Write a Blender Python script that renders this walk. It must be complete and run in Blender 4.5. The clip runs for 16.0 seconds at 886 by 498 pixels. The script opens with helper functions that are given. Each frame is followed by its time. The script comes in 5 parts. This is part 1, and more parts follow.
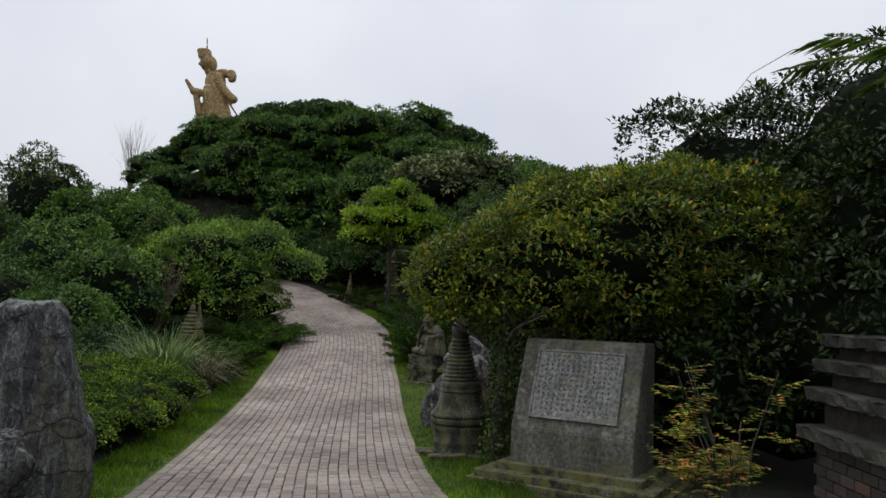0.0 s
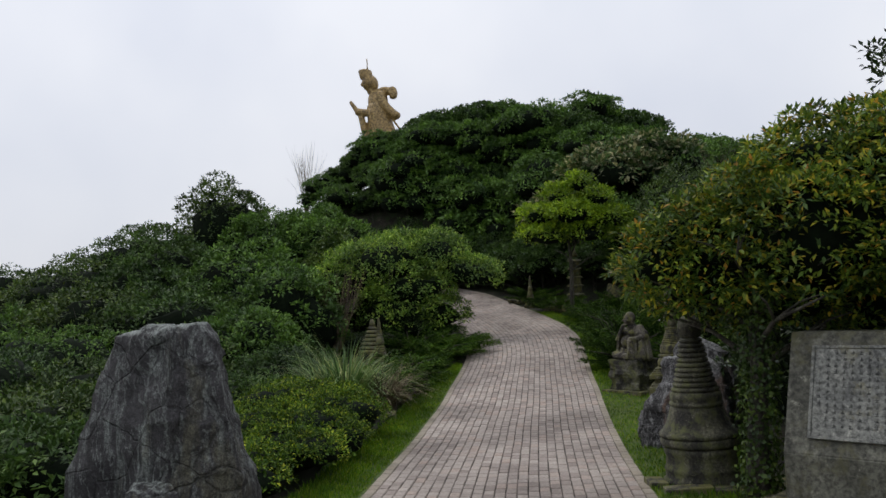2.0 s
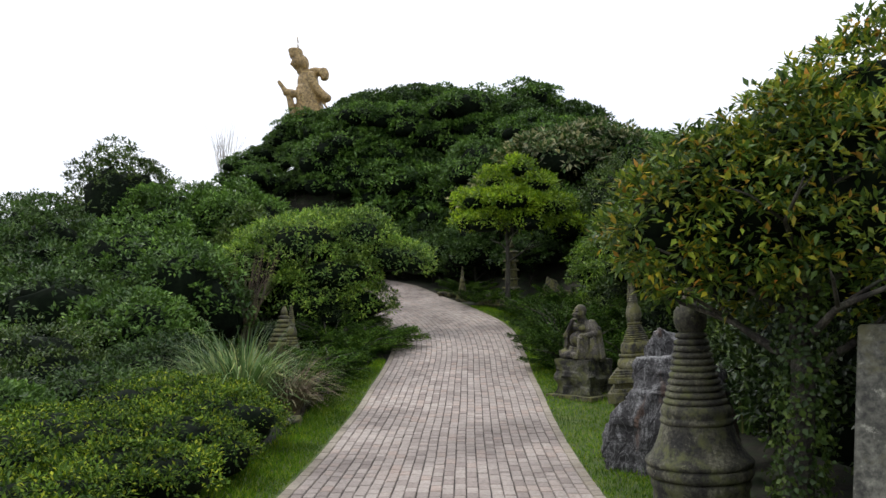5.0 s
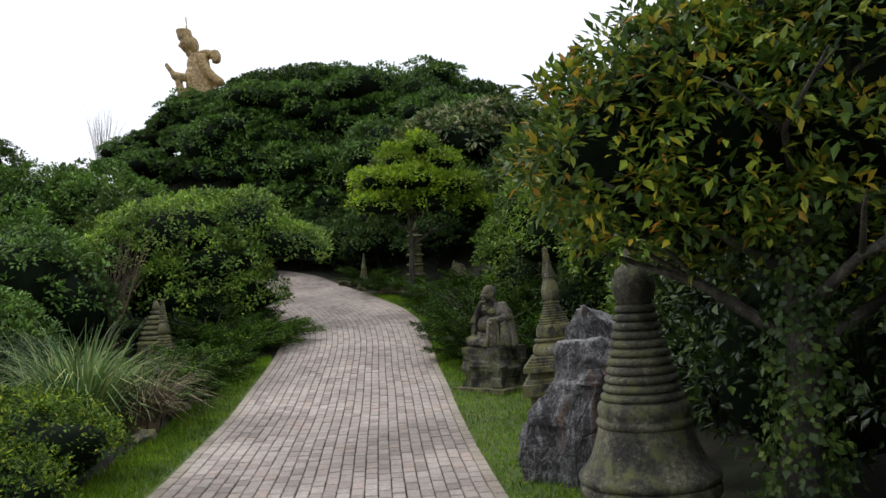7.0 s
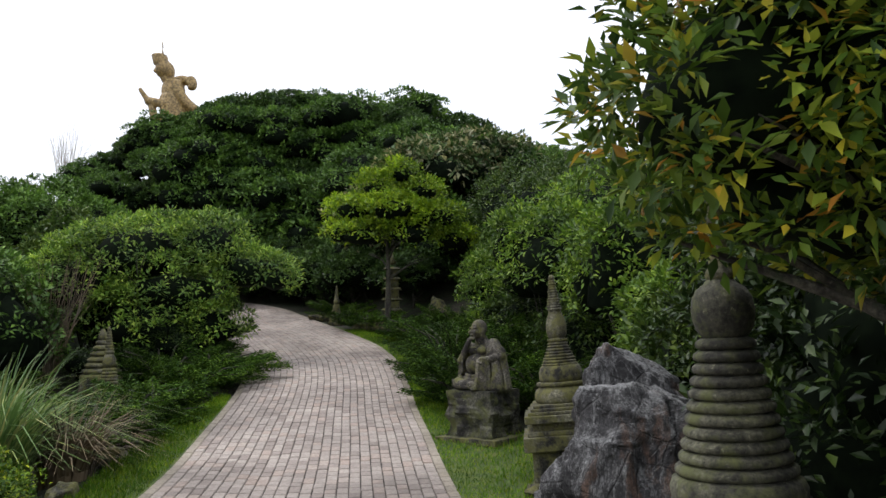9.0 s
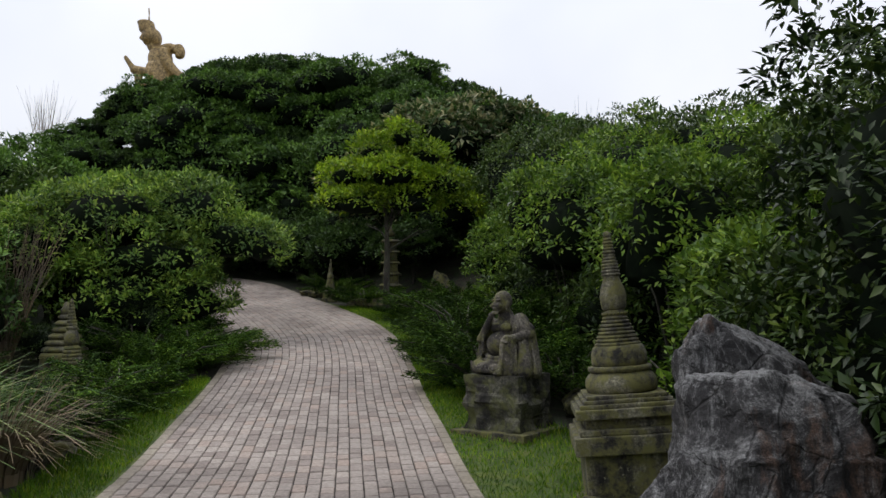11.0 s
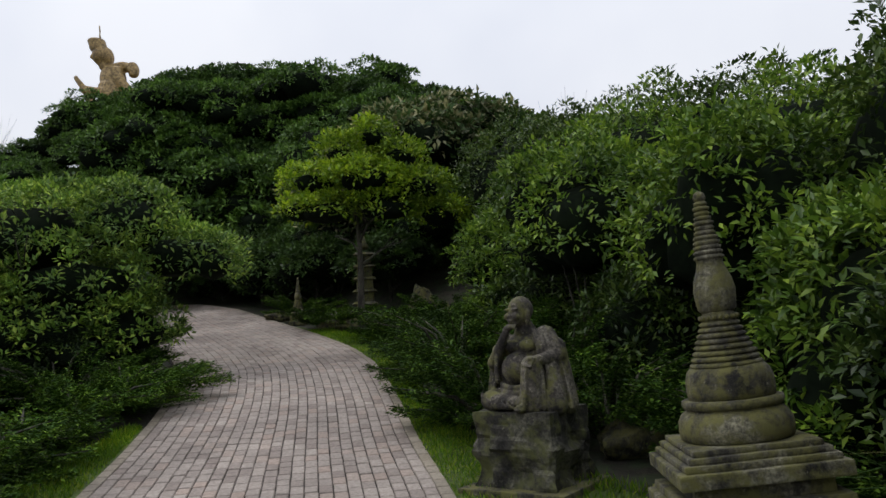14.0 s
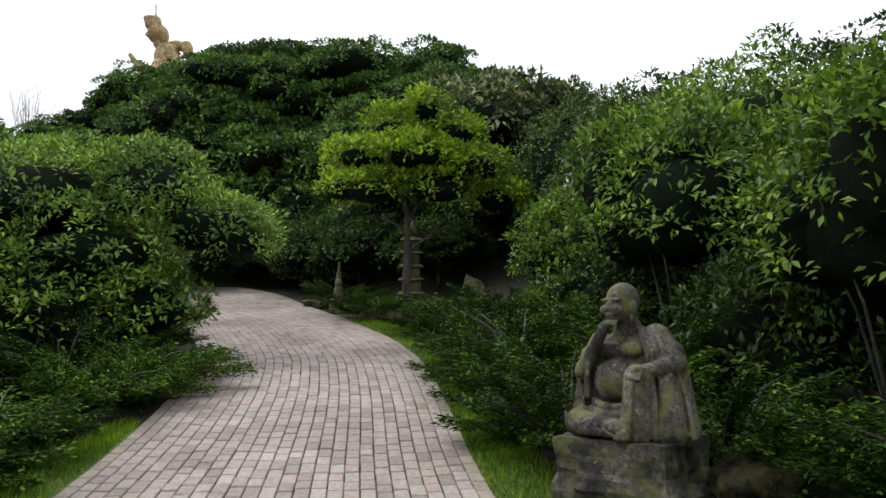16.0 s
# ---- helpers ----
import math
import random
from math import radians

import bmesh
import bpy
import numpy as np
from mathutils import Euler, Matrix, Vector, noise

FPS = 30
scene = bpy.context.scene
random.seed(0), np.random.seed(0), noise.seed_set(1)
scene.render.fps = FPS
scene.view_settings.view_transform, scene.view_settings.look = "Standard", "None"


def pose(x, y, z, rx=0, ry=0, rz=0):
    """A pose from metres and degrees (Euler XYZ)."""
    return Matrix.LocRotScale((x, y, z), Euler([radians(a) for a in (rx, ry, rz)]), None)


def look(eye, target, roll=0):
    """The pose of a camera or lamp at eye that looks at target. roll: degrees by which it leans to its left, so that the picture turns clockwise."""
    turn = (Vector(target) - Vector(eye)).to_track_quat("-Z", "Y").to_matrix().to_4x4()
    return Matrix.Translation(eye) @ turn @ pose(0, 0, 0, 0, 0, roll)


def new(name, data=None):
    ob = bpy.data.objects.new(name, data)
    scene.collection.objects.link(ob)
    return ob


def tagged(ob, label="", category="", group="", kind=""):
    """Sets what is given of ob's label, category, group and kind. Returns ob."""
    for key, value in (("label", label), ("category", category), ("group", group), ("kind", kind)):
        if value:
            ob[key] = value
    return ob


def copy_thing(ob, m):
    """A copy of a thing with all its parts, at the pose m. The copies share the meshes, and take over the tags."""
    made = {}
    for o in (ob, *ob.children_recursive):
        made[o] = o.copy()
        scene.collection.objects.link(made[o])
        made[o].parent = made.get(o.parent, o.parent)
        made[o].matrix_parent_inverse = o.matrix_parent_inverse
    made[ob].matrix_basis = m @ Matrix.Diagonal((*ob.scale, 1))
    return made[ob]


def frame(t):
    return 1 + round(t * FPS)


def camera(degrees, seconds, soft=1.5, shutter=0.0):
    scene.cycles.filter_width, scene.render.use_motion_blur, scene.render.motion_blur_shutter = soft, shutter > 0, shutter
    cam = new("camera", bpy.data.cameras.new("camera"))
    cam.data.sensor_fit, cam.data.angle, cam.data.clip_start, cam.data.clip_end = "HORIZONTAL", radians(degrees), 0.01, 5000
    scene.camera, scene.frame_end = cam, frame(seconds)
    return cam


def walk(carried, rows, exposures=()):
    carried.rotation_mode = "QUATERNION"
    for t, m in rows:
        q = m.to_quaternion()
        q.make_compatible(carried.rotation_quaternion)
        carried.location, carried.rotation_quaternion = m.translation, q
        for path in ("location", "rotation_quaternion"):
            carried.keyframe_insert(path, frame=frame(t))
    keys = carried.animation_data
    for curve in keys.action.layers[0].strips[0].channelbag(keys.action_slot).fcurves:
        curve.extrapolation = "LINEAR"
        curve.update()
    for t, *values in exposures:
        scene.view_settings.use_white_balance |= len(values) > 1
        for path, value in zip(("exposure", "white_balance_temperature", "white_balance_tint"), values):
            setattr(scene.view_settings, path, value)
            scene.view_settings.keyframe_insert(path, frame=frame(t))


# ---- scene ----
cam = camera(60.2, 16.0)
PATH = [
    (0, (0.872, -0.174, 2.270), (0.848, 9.799, 3.009), 1.99),
    (0.5, (0.796, 0.270, 2.247), (0.445, 10.237, 2.978), 1.39),
    (1, (0.619, 0.766, 2.218), (-0.072, 10.713, 2.977), 1.40),
    (1.5, (0.586, 1.266, 2.197), (-0.934, 11.117, 3.000), -0.46),
    (2, (0.402, 1.709, 2.207), (-1.829, 11.423, 3.022), -1.99),
    (2.5, (0.340, 2.077, 2.160), (-2.096, 11.751, 2.847), -2.46),
    (3, (0.400, 2.467, 2.139), (-1.703, 12.225, 2.738), -2.60),
    (3.5, (0.309, 2.953, 2.063), (-1.358, 12.774, 2.942), -1.75),
    (3.7, (0.236, 3.143, 2.061), (-1.292, 12.976, 3.049), -1.36),
    (5.8, (-0.115, 4.824, 1.951), (-1.362, 14.726, 2.586), 0.03),
    (6, (-0.094, 5.022, 1.921), (-1.225, 14.938, 2.556), -0.18),
    (6.5, (-0.035, 5.491, 1.926), (-0.694, 15.452, 2.512), -1.30),
    (7, (0.014, 6.010, 1.902), (-0.125, 15.990, 2.525), -2.21),
    (7.5, (0.036, 6.333, 1.891), (0.125, 16.297, 2.736), -2.12),
    (8, (-0.041, 6.729, 1.881), (0.128, 16.661, 3.026), -1.13),
    (8.5, (-0.103, 7.108, 1.829), (0.079, 17.036, 3.014), -0.83),
    (9, (-0.185, 7.477, 1.830), (0.034, 17.410, 2.966), -0.73),
    (9.2, (-0.201, 7.657, 1.823), (-0.008, 17.591, 2.952), -0.53),
    (11.3, (-0.472, 9.580, 1.750), (-0.127, 19.538, 2.594), -0.52),
    (11.5, (-0.481, 9.776, 1.747), (-0.107, 19.735, 2.574), -1.51),
    (12, (-0.491, 10.195, 1.734), (-0.082, 20.152, 2.563), -2.31),
    (12.5, (-0.521, 10.502, 1.715), (-0.026, 20.454, 2.552), -2.71),
    (13, (-0.490, 10.910, 1.716), (0.109, 20.854, 2.589), -3.31),
    (13.5, (-0.509, 11.285, 1.747), (0.140, 21.214, 2.747), -3.32),
    (14, (-0.572, 11.674, 1.747), (0.108, 21.587, 2.875), -2.92),
    (14.5, (-0.560, 12.103, 1.740), (0.025, 22.014, 2.936), -1.83),
    (15, (-0.605, 12.545, 1.739), (-0.103, 22.458, 2.957), -1.13),
    (15.5, (-0.618, 12.980, 1.744), (-0.321, 22.899, 2.978), -0.34),
    (16, (-0.666, 13.433, 1.727), (-0.590, 23.372, 2.829), 0.07),
]
walk(cam, [(t, look(e, g, r)) for t, e, g, r in PATH], exposures=[(0, -0.55), (0.5, -0.3), (1.0, -0.45), (2.0, -0.5), (2.5, -0.5), (3.0, -0.3), (3.7, -0.15), (5.8, 0.15), (6.0, 0.1), (6.4, -0.5), (6.6, -0.5), (7.0, 0.0), (7.5, 0.25), (8.0, -0.15), (9.0, 0.12), (11.5, -0.35), (12.5, 0.0), (13, 0.35), (13.5, 0.2), (14, -0.45), (14.5, -0.35), (15, -0.2), (16, 0.2)])

# ---- world and light: a bright overcast day ----
world = bpy.data.worlds.new("world")
scene.world = world
world.use_nodes = True
wn = world.node_tree
wn.nodes.clear()
sky = wn.nodes.new("ShaderNodeTexSky")
sky.sky_type = 'NISHITA'
sky.sun_disc = False
sky.sun_elevation = radians(58)
sky.sun_rotation = radians(-73)
sky.dust_density = 4.0
coord = wn.nodes.new("ShaderNodeTexCoord")
cloud = wn.nodes.new("ShaderNodeTexNoise")
cloud.inputs["Scale"].default_value = 2.2
cloud.inputs["Detail"].default_value = 4.0
cloud_ramp = wn.nodes.new("ShaderNodeValToRGB")
cloud_ramp.color_ramp.elements[0].position = 0.35
cloud_ramp.color_ramp.elements[0].color = (7.4, 7.75, 8.7, 1)
cloud_ramp.color_ramp.elements[1].position = 0.62
cloud_ramp.color_ramp.elements[1].color = (8.8, 9.0, 9.6, 1)
veil = wn.nodes.new("ShaderNodeMixRGB")
veil.inputs[0].default_value = 0.9
back = wn.nodes.new("ShaderNodeBackground")
back.inputs["Strength"].default_value = 0.13
wout = wn.nodes.new("ShaderNodeOutputWorld")
wn.links.new(coord.outputs["Generated"], cloud.inputs["Vector"])
wn.links.new(cloud.outputs[0], cloud_ramp.inputs[0])
wn.links.new(sky.outputs[0], veil.inputs[1])
wn.links.new(cloud_ramp.outputs[0], veil.inputs[2])
# an overcast sky grows brighter towards the zenith
axis = wn.nodes.new("ShaderNodeSeparateXYZ")
wn.links.new(coord.outputs["Generated"], axis.inputs[0])
rise = wn.nodes.new("ShaderNodeMapRange")
rise.inputs["From Min"].default_value, rise.inputs["From Max"].default_value = 0.0, 1.0
rise.inputs["To Min"].default_value, rise.inputs["To Max"].default_value = 0.96, 1.45
wn.links.new(axis.outputs[2], rise.inputs[0])
grow = wn.nodes.new("ShaderNodeVectorMath")
grow.operation = 'SCALE'
wn.links.new(veil.outputs[0], grow.inputs[0])
wn.links.new(rise.outputs[0], grow.inputs["Scale"])
wn.links.new(grow.outputs[0], back.inputs[0])
wn.links.new(back.outputs[0], wout.inputs[0])

sun = new("sun", bpy.data.lights.new("sun", 'SUN'))
sun.data.energy = 0.9
sun.data.angle = radians(20)
sun.data.color = (1.0, 0.97, 0.92)
sun.matrix_world = look((-20, 6, 34), (0, 0, 0))


# ---- materials ----
def material(name):
    m = bpy.data.materials.new(name)
    m.use_nodes = True
    return m, m.node_tree, m.node_tree.nodes["Principled BSDF"]


def node(tree, kind, **values):
    n = tree.nodes.new(kind)
    for key, value in values.items():
        n.inputs[key].default_value = value
    return n


def ramp(tree, stops, source):
    n = tree.nodes.new("ShaderNodeValToRGB")
    els = n.color_ramp.elements
    while len(els) < len(stops):
        els.new(0.5)
    for e, (p, c) in zip(els, stops):
        e.position, e.color = p, (*c, 1)
    tree.links.new(source, n.inputs[0])
    return n.outputs[0]


def mixed(tree, fac, a, b, kind='MIX'):
    n = tree.nodes.new("ShaderNodeMixRGB")
    n.blend_type = kind
    if isinstance(fac, float):
        n.inputs[0].default_value = fac
    else:
        tree.links.new(fac, n.inputs[0])
    for i, s in ((1, a), (2, b)):
        if isinstance(s, tuple):
            n.inputs[i].default_value = (*s, 1)
        else:
            tree.links.new(s, n.inputs[i])
    return n.outputs[0]


def bumped(tree, bsdf, height, strength, distance=0.02):
    n = node(tree, "ShaderNodeBump", Strength=strength, Distance=distance)
    tree.links.new(height, n.inputs["Height"])
    tree.links.new(n.outputs[0], bsdf.inputs["Normal"])


def noise_at(tree, scale, detail=5.0, rough=0.6, stretch=None, distort=0.0):
    c = tree.nodes.new("ShaderNodeTexCoord")
    n = node(tree, "ShaderNodeTexNoise", Scale=scale, Detail=detail, Roughness=rough, Distortion=distort)
    source = c.outputs["Object"]
    if stretch:
        mp = tree.nodes.new("ShaderNodeMapping")
        mp.inputs["Scale"].default_value = stretch
        tree.links.new(source, mp.inputs[0])
        source = mp.outputs[0]
    tree.links.new(source, n.inputs["Vector"])
    return n.outputs[0]


def leaf_material(name, stops, gloss=0.5, through_light=0.2, shine=0.27):
    """Leaf colours by leaf (each an island) and by larger patches."""
    m, tree, bsdf = material(name)
    geo = tree.nodes.new("ShaderNodeNewGeometry")
    col = ramp(tree, stops, geo.outputs["Random Per Island"])
    patch = noise_at(tree, 0.9, 3.0)
    tone = ramp(tree, [(0.36, (0.48, 0.52, 0.54)), (0.64, (1.55, 1.45, 1.05))], patch)
    col = mixed(tree, 1.0, col, tone, 'MULTIPLY')
    tree.links.new(col, bsdf.inputs["Base Color"])
    bsdf.inputs["Roughness"].default_value = gloss
    bsdf.inputs["Specular IOR Level"].default_value = shine
    trans = tree.nodes.new("ShaderNodeBsdfTranslucent")
    tree.links.new(col, trans.inputs[0])
    mix = tree.nodes.new("ShaderNodeMixShader")
    mix.inputs[0].default_value = through_light
    out = tree.nodes["Material Output"]
    tree.links.new(bsdf.outputs[0], mix.inputs[1])
    tree.links.new(trans.outputs[0], mix.inputs[2])
    tree.links.new(mix.outputs[0], out.inputs[0])
    return m


def stone_material(name, dark, mid, pale, moss=None, scale=3.0, streak=(1, 1, 0.35), rough=0.85, bump=0.6, moss_from=0.52):
    m, tree, bsdf = material(name)
    big = noise_at(tree, scale, 8.0, 0.65, streak, 0.6)
    fine = noise_at(tree, scale * 11, 6.0, 0.7)
    col = ramp(tree, [(0.4, dark), (0.5, mid), (0.62, pale)], big)
    speck = ramp(tree, [(0.38, (0.4, 0.4, 0.4)), (0.62, (1.4, 1.4, 1.4))], fine)
    col = mixed(tree, 1.0, col, speck, 'MULTIPLY')
    lichen = ramp(tree, [(0.6, (0, 0, 0)), (0.645, (0.7, 0.7, 0.7))], noise_at(tree, scale * 5.5, 9.0, 0.78))
    col = mixed(tree, lichen, col, tuple(min(0.5, c * 1.9) for c in pale))
    pits = ramp(tree, [(0.36, (0.35, 0.35, 0.35)), (0.46, (1, 1, 1))], noise_at(tree, scale * 8, 8.0, 0.75, None, 0.5))
    col = mixed(tree, 0.8, col, pits, 'MULTIPLY')
    if moss:
        spread = noise_at(tree, scale * 1.7, 6.0, 0.7)
        fac = ramp(tree, [(moss_from - 0.08, (0, 0, 0)), (moss_from + 0.08, (1, 1, 1))], spread)
        col = mixed(tree, fac, col, moss)
    tree.links.new(col, bsdf.inputs["Base Color"])
    bsdf.inputs["Roughness"].default_value = rough
    both = mixed(tree, 0.4, big, fine)
    bumped(tree, bsdf, both, bump, 0.03)
    return m


# shade between leaf tufts, painted near black on crown cores; also the chevron
M_SHADE_BLACK, inner_tree, inner_bsdf = material("shade_black")
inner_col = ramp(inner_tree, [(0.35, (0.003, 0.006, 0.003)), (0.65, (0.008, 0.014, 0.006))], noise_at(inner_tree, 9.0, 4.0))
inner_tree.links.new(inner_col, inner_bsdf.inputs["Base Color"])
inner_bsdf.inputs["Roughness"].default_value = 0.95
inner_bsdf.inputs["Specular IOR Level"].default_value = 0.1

M_HILL = leaf_material("hill_leaves", [(0.0, (0.0423, 0.0928, 0.0218)), (0.5, (0.0776, 0.161, 0.0337)), (1.0, (0.142, 0.254, 0.0495))])
M_HILL2 = leaf_material("dark_leaves", [(0.0, (0.0282, 0.0619, 0.0165)), (0.6, (0.053, 0.108, 0.0281)), (1.0, (0.0942, 0.161, 0.0413))])
M_PALE = leaf_material("pale_flowering_leaves", [(0.0, (0.0441, 0.0966, 0.0289)), (0.62, (0.08, 0.13, 0.045)), (0.72, (0.2, 0.21, 0.12)), (1.0, (0.36, 0.35, 0.23))])
M_BRIGHT = leaf_material("bright_leaves", [(0.0, (0.085, 0.165, 0.015)), (0.5, (0.18, 0.3, 0.024)), (1.0, (0.34, 0.46, 0.035))], 0.4, 0.35)
M_SHRUB = leaf_material("shrub_leaves", [(0.0, (0.0264, 0.0553, 0.0142)), (0.6, (0.0609, 0.111, 0.0242)), (1.0, (0.122, 0.178, 0.0392))], 0.4)
M_GLOSSY = leaf_material("broad_green_leaves", [(0.0, (0.045, 0.098, 0.018)), (0.55, (0.115, 0.215, 0.032)), (1.0, (0.26, 0.38, 0.058))], 0.38, 0.3)
M_TREE = leaf_material("yellowing_leaves", [(0.0, (0.03, 0.066, 0.017)), (0.5, (0.105, 0.19, 0.034)), (0.8, (0.26, 0.33, 0.045)), (0.93, (0.46, 0.4, 0.045)), (1.0, (0.5, 0.23, 0.05))], 0.38, 0.32)
M_EVERGREEN = leaf_material("dark_glossy_leaves", [(0.0, (0.0105, 0.024, 0.008)), (0.6, (0.026, 0.052, 0.013)), (1.0, (0.062, 0.1, 0.022))], 0.38, 0.12)
M_LIMB = leaf_material("pale_green_leaves", [(0.0, (0.06, 0.125, 0.028)), (0.55, (0.15, 0.27, 0.05)), (1.0, (0.33, 0.45, 0.09))], 0.45, 0.3)
M_JUNIPER = leaf_material("juniper_needles", [(0.0, (0.013, 0.038, 0.006)), (0.55, (0.042, 0.1, 0.013)), (1.0, (0.12, 0.21, 0.026))], 0.7, 0.1, 0.12)
M_AZALEA = leaf_material("azalea_leaves", [(0.0, (0.022, 0.056, 0.008)), (0.55, (0.07, 0.14, 0.016)), (0.85, (0.17, 0.27, 0.025)), (1.0, (0.36, 0.4, 0.035))], 0.6, 0.2, 0.15)
M_NANDINA = leaf_material("reddening_leaves", [(0.0, (0.07, 0.13, 0.025)), (0.45, (0.2, 0.27, 0.04)), (0.7, (0.45, 0.45, 0.07)), (0.84, (0.55, 0.2, 0.08)), (1.0, (0.6, 0.28, 0.13))], 0.4, 0.3)
M_REED = leaf_material("reed_blades", [(0.0, (0.06, 0.13, 0.035)), (0.7, (0.17, 0.28, 0.1)), (1.0, (0.38, 0.38, 0.17))], 0.45, 0.25)
M_DRY = leaf_material("dry_twigs", [(0.0, (0.112, 0.084, 0.063)), (1.0, (0.238, 0.196, 0.168))], 0.8, 0.1)
M_GRASS = leaf_material("grass_blades", [(0.0, (0.05, 0.13, 0.008)), (0.6, (0.12, 0.245, 0.014)), (1.0, (0.25, 0.32, 0.03))], 0.6, 0.3, 0.2)
M_PALM = leaf_material("palm_leaflets", [(0.0, (0.06, 0.12, 0.03)), (1.0, (0.14, 0.22, 0.05))], 0.35, 0.3)

M_BARK = stone_material("bark", (0.0225, 0.0188, 0.015), (0.0562, 0.0488, 0.0375), (0.105, 0.0975, 0.075), (0.0375, 0.06, 0.0225), 6.0, (1, 1, 0.25), 0.9, 0.9, 0.6)
M_SOIL = stone_material("soil", (0.0154, 0.0126, 0.0091), (0.028, 0.0238, 0.0154), (0.049, 0.042, 0.028), (0.021, 0.035, 0.0098), 1.6, None, 0.95, 0.8)
M_LAWN = stone_material("turf", (0.0432, 0.0714, 0.0101), (0.0648, 0.109, 0.0144), (0.108, 0.134, 0.0216), None, 4.0, None, 0.95, 0.8)
M_MORTAR = stone_material("path_joints", (0.022, 0.017, 0.014), (0.038, 0.031, 0.026), (0.06, 0.05, 0.043), (0.03, 0.036, 0.018), 5.0, None, 0.95, 0.4, 0.62)
M_STONE = stone_material("weathered_stone", (0.014, 0.013, 0.0105), (0.062, 0.058, 0.042), (0.185, 0.175, 0.12), (0.125, 0.12, 0.036), 4.0, (1, 1, 0.5), 0.9, 0.7, 0.51)
M_BLOCK = stone_material("dark_rough_stone", (0.0081, 0.00765, 0.0072), (0.0225, 0.0207, 0.018), (0.0585, 0.0562, 0.045), (0.0405, 0.045, 0.018), 2.4, (1, 1, 0.5), 0.9, 0.9, 0.6)
M_PED = stone_material("mossy_pedestal_stone", (0.012, 0.011, 0.0095), (0.036, 0.034, 0.026), (0.11, 0.106, 0.078), (0.085, 0.09, 0.03), 3.2, (1, 1, 0.6), 0.9, 0.9, 0.55)
M_MONK = stone_material("lichened_grey_stone", (0.018, 0.016, 0.014), (0.06, 0.052, 0.042), (0.16, 0.145, 0.115), (0.12, 0.118, 0.036), 3.6, (1, 1, 0.6), 0.9, 0.5, 0.56)
M_STUPA = stone_material("mossy_dark_stone", (0.02, 0.0192, 0.016), (0.056, 0.0536, 0.0384), (0.136, 0.132, 0.088), (0.096, 0.104, 0.036), 3.5, (1, 1, 0.5), 0.88, 0.6, 0.57)
M_PLAQUE = stone_material("smooth_grey_stone", (0.07, 0.069, 0.053), (0.12, 0.118, 0.093), (0.165, 0.162, 0.13), (0.11, 0.105, 0.05), 1.8, (1, 1, 0.4), 0.75, 0.15, 0.58)
M_PLATE = stone_material("inscribed_slate", (0.14, 0.143, 0.13), (0.19, 0.193, 0.172), (0.235, 0.232, 0.2), (0.17, 0.155, 0.08), 2.2, (1, 1, 0.6), 0.6, 0.15, 0.62)
M_INK = stone_material("engraved_marks", (0.0675, 0.0675, 0.0675), (0.101, 0.101, 0.0945), (0.135, 0.135, 0.121), None, 9.0)


